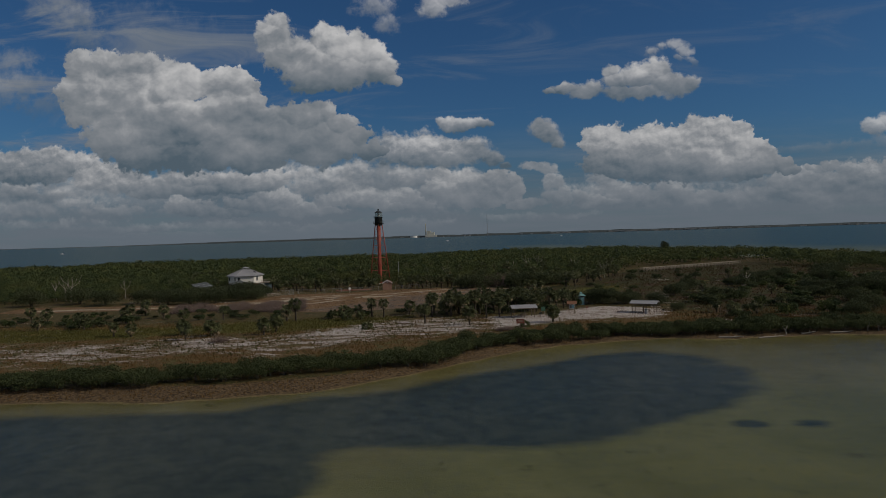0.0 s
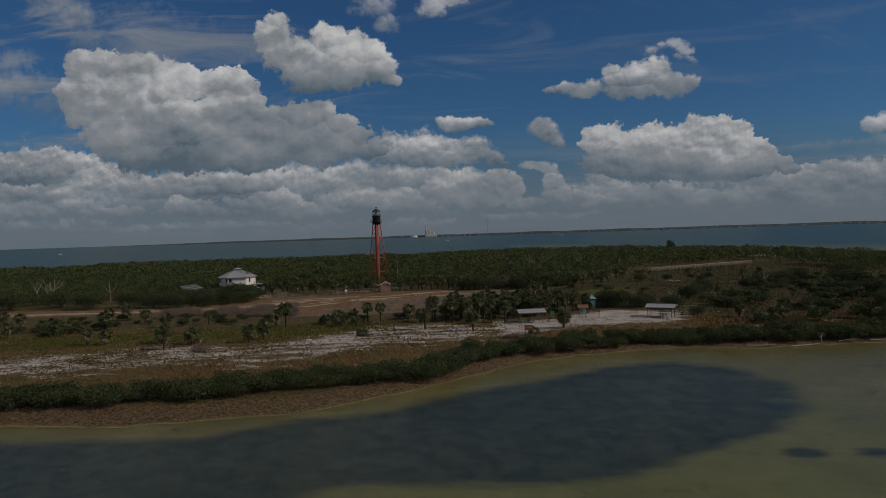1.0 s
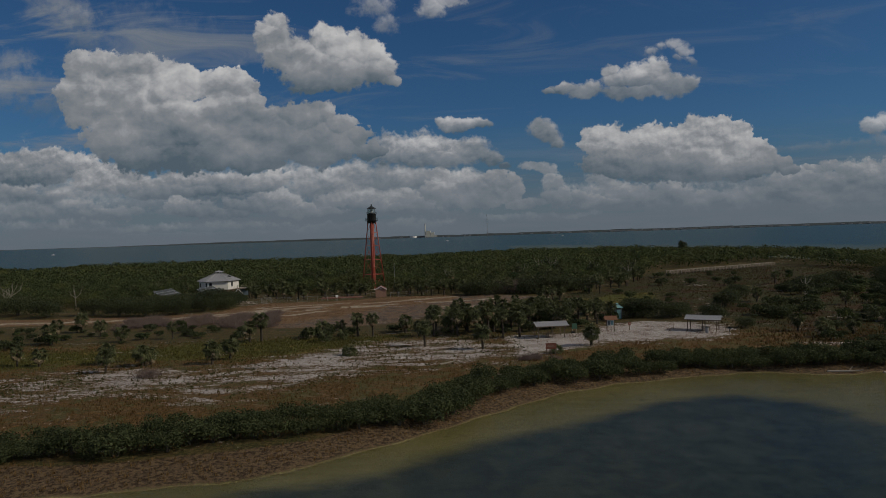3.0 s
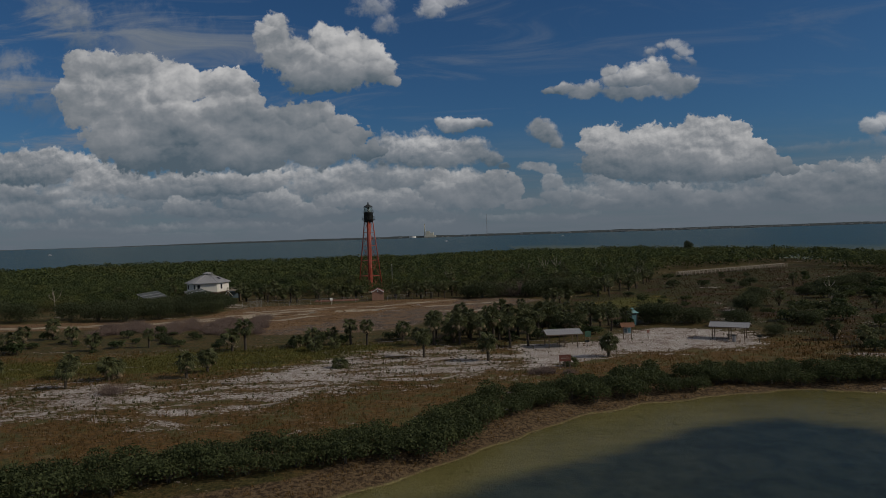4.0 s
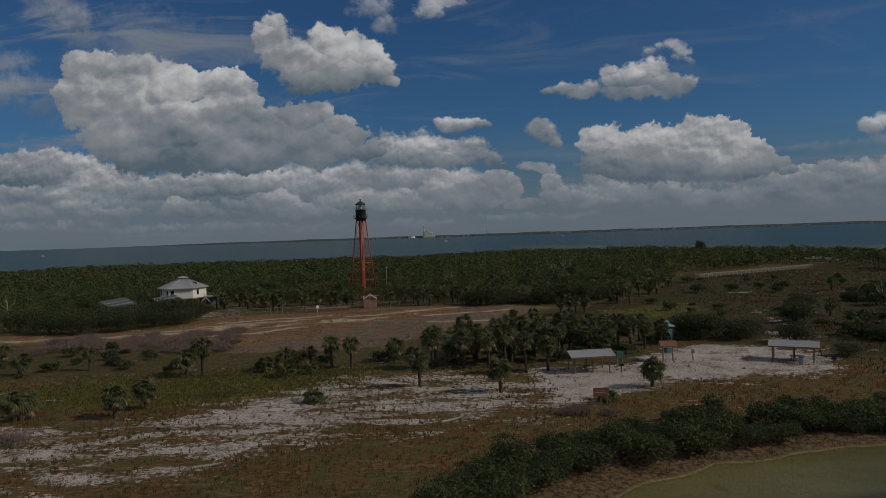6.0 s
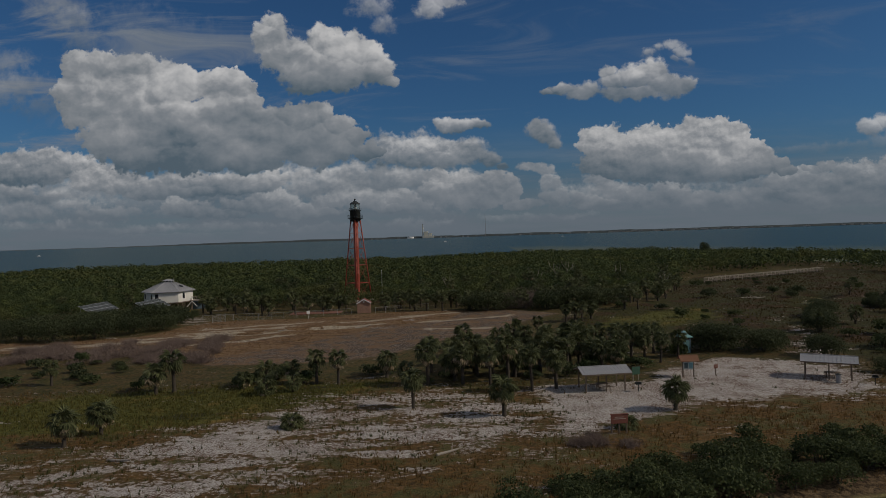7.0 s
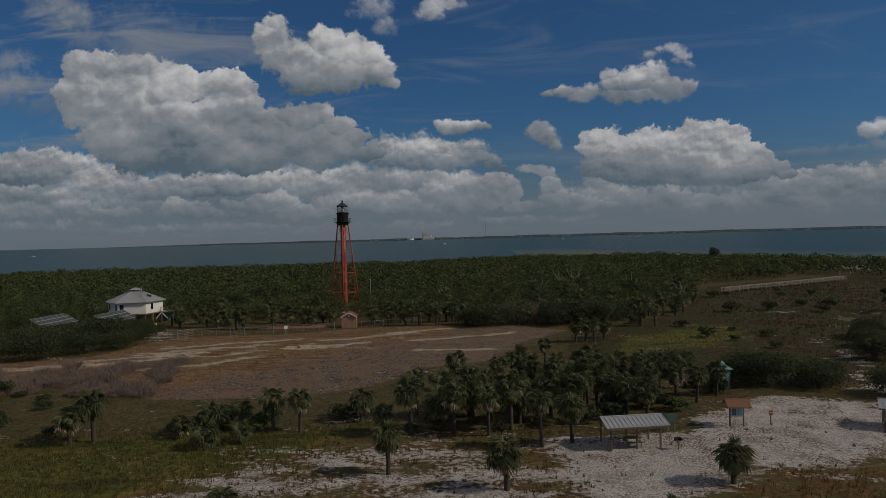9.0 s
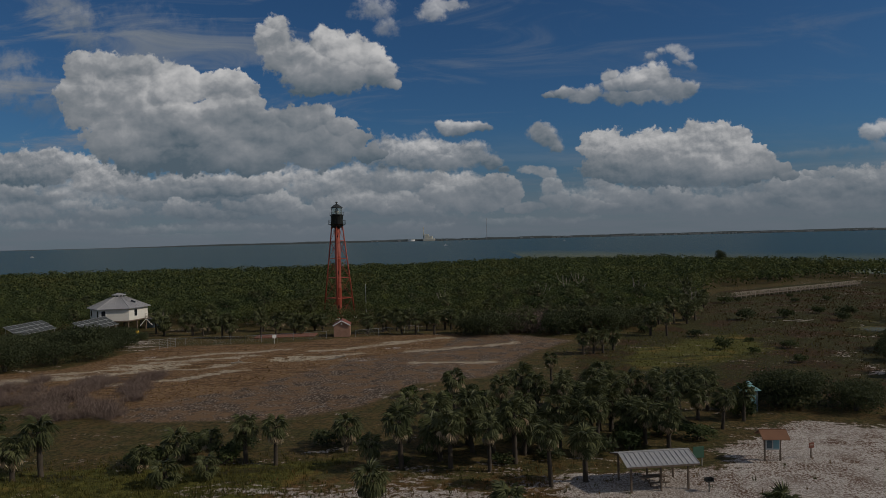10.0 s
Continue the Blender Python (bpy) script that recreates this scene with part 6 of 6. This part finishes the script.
def grill(x, y, turn):
    ob = thing("barbecue_grill", pose(x, y, gz(x, y), 0, 0, turn), "black steel park grill on a post", "grill", "park grills")
    part("post", rod(B(), (0, 0, -0.1), (0, 0, 0.85), 0.045, 0.045, 8), M["black"], ob)
    tray = box(B(), (0.62, 0.42, 0.03), (0, 0, 0.86))
    for px, py, sx, sy in ((-0.3, 0, 0.03, 0.42), (0.3, 0, 0.03, 0.42), (0, 0.2, 0.62, 0.03)):
        box(tray, (sx, sy, 0.26), (px, py, 0.99))
    part("firebox", tray, M["black"], ob)
    for k in range(7):
        part("grate_bar", box(B(), (0.012, 0.42, 0.012), (-0.24 + k * 0.08, 0, 1.05)), M["black"], ob)


grill(18.4, 160.4, 15)
grill(46.6, 161.5, -20)
post = thing("marker_post", pose(30.3, 168.4, gz(30.3, 168.4), 0, 0, 12), "small brown notice on a timber post", "sign")
part("post", box(B(), (0.1, 0.1, 1.35), (0, 0, 0.6), (0, 0, 0), 0.01), M["timber"], post)
part("board", box(B(), (0.5, 0.05, 0.5), (0, -0.08, 1.2), (0, 0, 0), 0.01), M["signred"], post)
part("lettering", box(B(), (0.36, 0.012, 0.06), (0, -0.11, 1.24)), M["pale"], post)
gs = thing("green_sign", pose(19.6, 166.6, gz(19.6, 166.6), 0, 0, 10), "plain green board on two pale legs", "sign")
for px in (-0.36, 0.36):
    part("leg", box(B(), (0.09, 0.09, 1.2), (px, 0.05, 0.55), (0, 0, 0), 0.01), M["bleached"], gs)
part("board", box(B(), (1.05, 0.07, 1.0), (0, -0.02, 1.25), (0, 0, 0), 0.015), M["greensign"], gs)
bin_ = thing("litter_bin", pose(43.1, 163.0, gz(43.1, 163.0)), "round grey litter bin beside the shelter", "bin")
part("drum", lathe(B(), [(0.28, 0), (0.31, 0.05), (0.31, 0.92), (0.33, 0.95), (0.33, 1.0)], 16), M["greyroof"], bin_)
part("lid", lathe(B(), [(0.34, 1.0), (0.34, 1.05), (0.1, 1.16)], 16), M["black"], bin_)


# ---- boardwalk over the marsh ----
def boardwalk(points):
    x0, y0 = points[0]
    ob = thing("boardwalk", pose(x0, y0, 0), "long pale timber boardwalk with rails over marsh", "boardwalk")
    for (ax, ay), (bx, by) in zip(points[:-1], points[1:]):
        length = math.hypot(bx - ax, by - ay)
        ang = math.degrees(math.atan2(by - ay, bx - ax))
        mx, my = (ax + bx) / 2 - x0, (ay + by) / 2 - y0
        nx, ny = -math.sin(radians(ang)), math.cos(radians(ang))
        part("deck", box(B(), (length + 0.3, 1.5, 0.12), (mx, my, 1.75), (0, 0, ang), 0.02), M["timber"], ob, "weathered timber deck")
        n = round(length / 2.4)
        for s in (-0.78, 0.78):
            for h, t in ((2.75, 0.13), (2.45, 0.05), (2.15, 0.05)):
                part("rail", box(B(), (length + 0.2, 0.06, t), (mx + nx * s, my + ny * s, h), (0, 0, ang)), M["deck"], ob)
            for i in range(n + 1):
                px, py = ax + (bx - ax) * i / n - x0, ay + (by - ay) * i / n - y0
                part("post", box(B(), (0.13, 0.13, 2.9), (px + nx * s, py + ny * s, 1.35), (0, 0, ang)), M["deck"], ob)


boardwalk([(80, 318), (88, 324), (104, 334.5), (120, 344.5), (139, 358)])


# ---- dead trees and driftwood ----
def snag(x, y, tall, seed, thick=0.16, name="dead_tree", label="bleached bare dead tree"):
    rng = random.Random(seed)
    ob = thing(name, pose(x, y, gz(x, y) - 0.1, rng.uniform(-4, 4), rng.uniform(-4, 4), rng.uniform(0, 360)), label, "dead tree", "dead trees")
    fork = tall * rng.uniform(0.42, 0.55)
    part("trunk", rod(B(), (0, 0, 0), (0.1, 0, fork), thick, thick * 0.75, 8), M["bleached"], ob)
    for i in range(5):
        a = i * 1.4 + rng.uniform(-0.4, 0.4)
        base = Vector((0.1, 0, fork * rng.uniform(0.75, 1.0)))
        reach = tall * rng.uniform(0.1, 0.24)
        knee = base + Vector((reach * math.cos(a), reach * math.sin(a), tall * rng.uniform(0.12, 0.22)))
        tip = knee + Vector((reach * 0.4 * math.cos(a + 0.5), reach * 0.4 * math.sin(a + 0.5), tall * rng.uniform(0.12, 0.28)))
        bm = rod(B(), base, knee, thick * 0.6, thick * 0.4, 6)
        rod(bm, knee, tip, thick * 0.4, thick * 0.12, 6)
        rod(bm, knee, knee + Vector((-reach * 0.3 * math.sin(a), reach * 0.3 * math.cos(a), tall * 0.12)), thick * 0.3, thick * 0.1, 5)
        part("branch", bm, M["bleached"], ob)


for x, y, h, s in [(91, 227, 6.2, 1), (-137, 236, 12.2, 2), (-141, 240, 9.0, 3), (-121, 243, 8.6, 4), (-147, 244, 8.0, 5), (61.5, 132.5, 2.2, 6), (79, 133.5, 2.4, 7), (77, 133.5, 2.2, 8),
                   (45, 134, 1.6, 9), (37, 134.5, 1.7, 10), (86, 216, 2.6, 11), (20, 298, 10, 12), (28, 312, 10.5, 13), (47, 303, 9.5, 14), (66, 318, 9, 15), (-8, 290, 8.5, 16), (34, 330, 11, 17), (-69, 203, 1.6, 18), (57, 285, 8, 19)]:
    snag(x, y, h, s, 0.13 if h > 5 else 0.08)
for i, (x, y, a, l) in enumerate([(58, 130.6, 8, 5.2), (50.5, 130.4, -12, 4.4), (66, 133.4, 16, 3.2), (72, 133.2, -5, 4.0), (-3.5, 139, 30, 2.6), (-24, 126, 12, 2.4), (-33, 138, -20, 2.8), (-25, 226.6, 25, 2.8), (-23.8, 227.4, -15, 2.2), (-41, 222.5, 10, 1.8), (72.5, 263.6, 4, 4.6), (75, 263.0, 14, 4.2)]):
    log = thing("driftwood_log", pose(x, y, max(gz(x, y), 0.0) + 0.10, 0, 0, a), "grey driftwood log lying on the shore", "driftwood", "driftwood logs")
    bm = rod(B(), (-l / 2, 0, 0), (l * 0.1, 0.12, 0.04), 0.13, 0.11, 8)
    rod(bm, (l * 0.1, 0.12, 0.04), (l / 2, -0.05, 0.25), 0.11, 0.05, 8)
    part("trunk", bm, M["bleached"], log)
    part("branch", rod(B(), (l * 0.1, 0.12, 0.05), (l * 0.25, 0.7, 0.6), 0.06, 0.02, 6), M["bleached"], log)


for x, y, s, tall in [(141, 499, 0.85, 2.6), (185, 330, 0.9, 1.5), (85, 480, 0.8, 1.6), (130, 400, 0.9, 1.5)]:
    plant("lone_tree", THICK[0], THICK_STEMS[0], x, y, s, "tall dark tree standing above the woodland", "tree", "tall trees", tall=tall)

# ---- far mainland coast ----
rng = np.random.default_rng(31)
cx = np.arange(-3300, 3900, 14.0)
top = 5 + 4.5 * np.clip((cx + 1900) / 2600, 0, 1) + 3.0 * np.abs(np.sin(cx * 0.011) * np.sin(cx * 0.0047)) + rng.uniform(0, 3.4, len(cx))
top *= np.clip((cx + 2600) / 1100, 0.12, 1)
V = np.concatenate([np.stack([cx, np.full_like(cx, 4380), np.full_like(cx, -1)], 1), np.stack([cx, np.full_like(cx, 4395), top], 1), np.stack([cx, np.full_like(cx, 4700), top * 0.9], 1)])
k = len(cx)
i = np.arange(k - 1)
F = np.concatenate([np.stack([i, i + 1, i + k + 1, i + k], 1), np.stack([i + k, i + k + 1, i + 2 * k + 1, i + 2 * k], 1)])
tagged(new("coast", np_mesh("coast", V, F, M["coast"])), "low wooded mainland coast on the horizon", "coast", kind="structure")
bm = B()
for j in range(110):
    x = rng.normal(1250, 420) if j < 70 else rng.uniform(-700, 3000)
    box(bm, (rng.uniform(8, 24), 10, rng.uniform(3, 7)), (x, 4378 - rng.uniform(0, 6), rng.uniform(2.5, 6)))
tagged(part("coast_houses", bm, M["farhouse"], None), "tiny pale waterfront houses on the far coast", "houses", kind="stuff")

plant_ob = thing("power_station", pose(-262, 4370, 0), "pale power station with one tall chimney", "power station")
part("chimney", rod(B(), (-14, 0, 0), (-14, 0, 86), 4.2, 3.0, 12), M["farwall"], plant_ob)
part("boiler_house", box(B(), (26, 30, 40), (6, 0, 20), (0, 0, 0), 0.5), M["farwall"], plant_ob)
part("boiler_house", box(B(), (20, 30, 30), (32, 0, 15), (0, 0, 0), 0.5), M["farwall"], plant_ob)
part("turbine_hall", box(B(), (70, 30, 14), (20, -6, 7), (0, 0, 0), 0.5), M["farwall"], plant_ob)
part("tank", rod(B(), (-90, -10, 0), (-90, -10, 10), 22, 22, 20), M["white"], plant_ob)
mast = thing("radio_mast", pose(112, 4370, 0), "thin lattice radio mast on the far coast", "mast")
bm = B()
for p in ring_points(1.1, 3):
    rod(bm, p, p + Vector((0, 0, 134)), 0.55, 0.5, 4)
part("shaft", bm, M["farmast"], mast)
for p in ring_points(60, 3, 0.6):
    part("guy_wire", rod(B(), p, (0, 0, 110), 0.12, 0.12, 4), M["farmast"], mast)


def boat(x, y, turn):
    ob = thing("motor_boat", pose(x, y, 0, 0, 0, turn), "small white motor boat on open water", "boat", "motor boats")
    bm = B()
    rows = []
    for fx, w, z in ((-3.5, 1.2, 0.0), (0.0, 1.35, 0.0), (2.6, 0.8, 0.1), (4.0, 0.05, 0.4)):
        rows.append([bm.verts.new(v) for v in ((fx, -w, 0.9 + z * 0.5), (fx, -w * 0.7, -0.2), (fx, w * 0.7, -0.2), (fx, w, 0.9 + z * 0.5))])
    for a, b in zip(rows[:-1], rows[1:]):
        for q in range(4):
            bm.faces.new((a[q], a[(q + 1) % 4], b[(q + 1) % 4], b[q]))
    bm.faces.new(rows[0])
    bm.faces.new(rows[-1][::-1])
    part("hull", bm, M["white"], ob)
    part("cabin", box(B(), (2.0, 1.6, 1.1), (-0.2, 0, 1.4), (0, 0, 0), 0.1), M["white"], ob)


boat(-60, 1900, 15)
boat(330, 2500, 170)
boat(-900, 1500, 10)
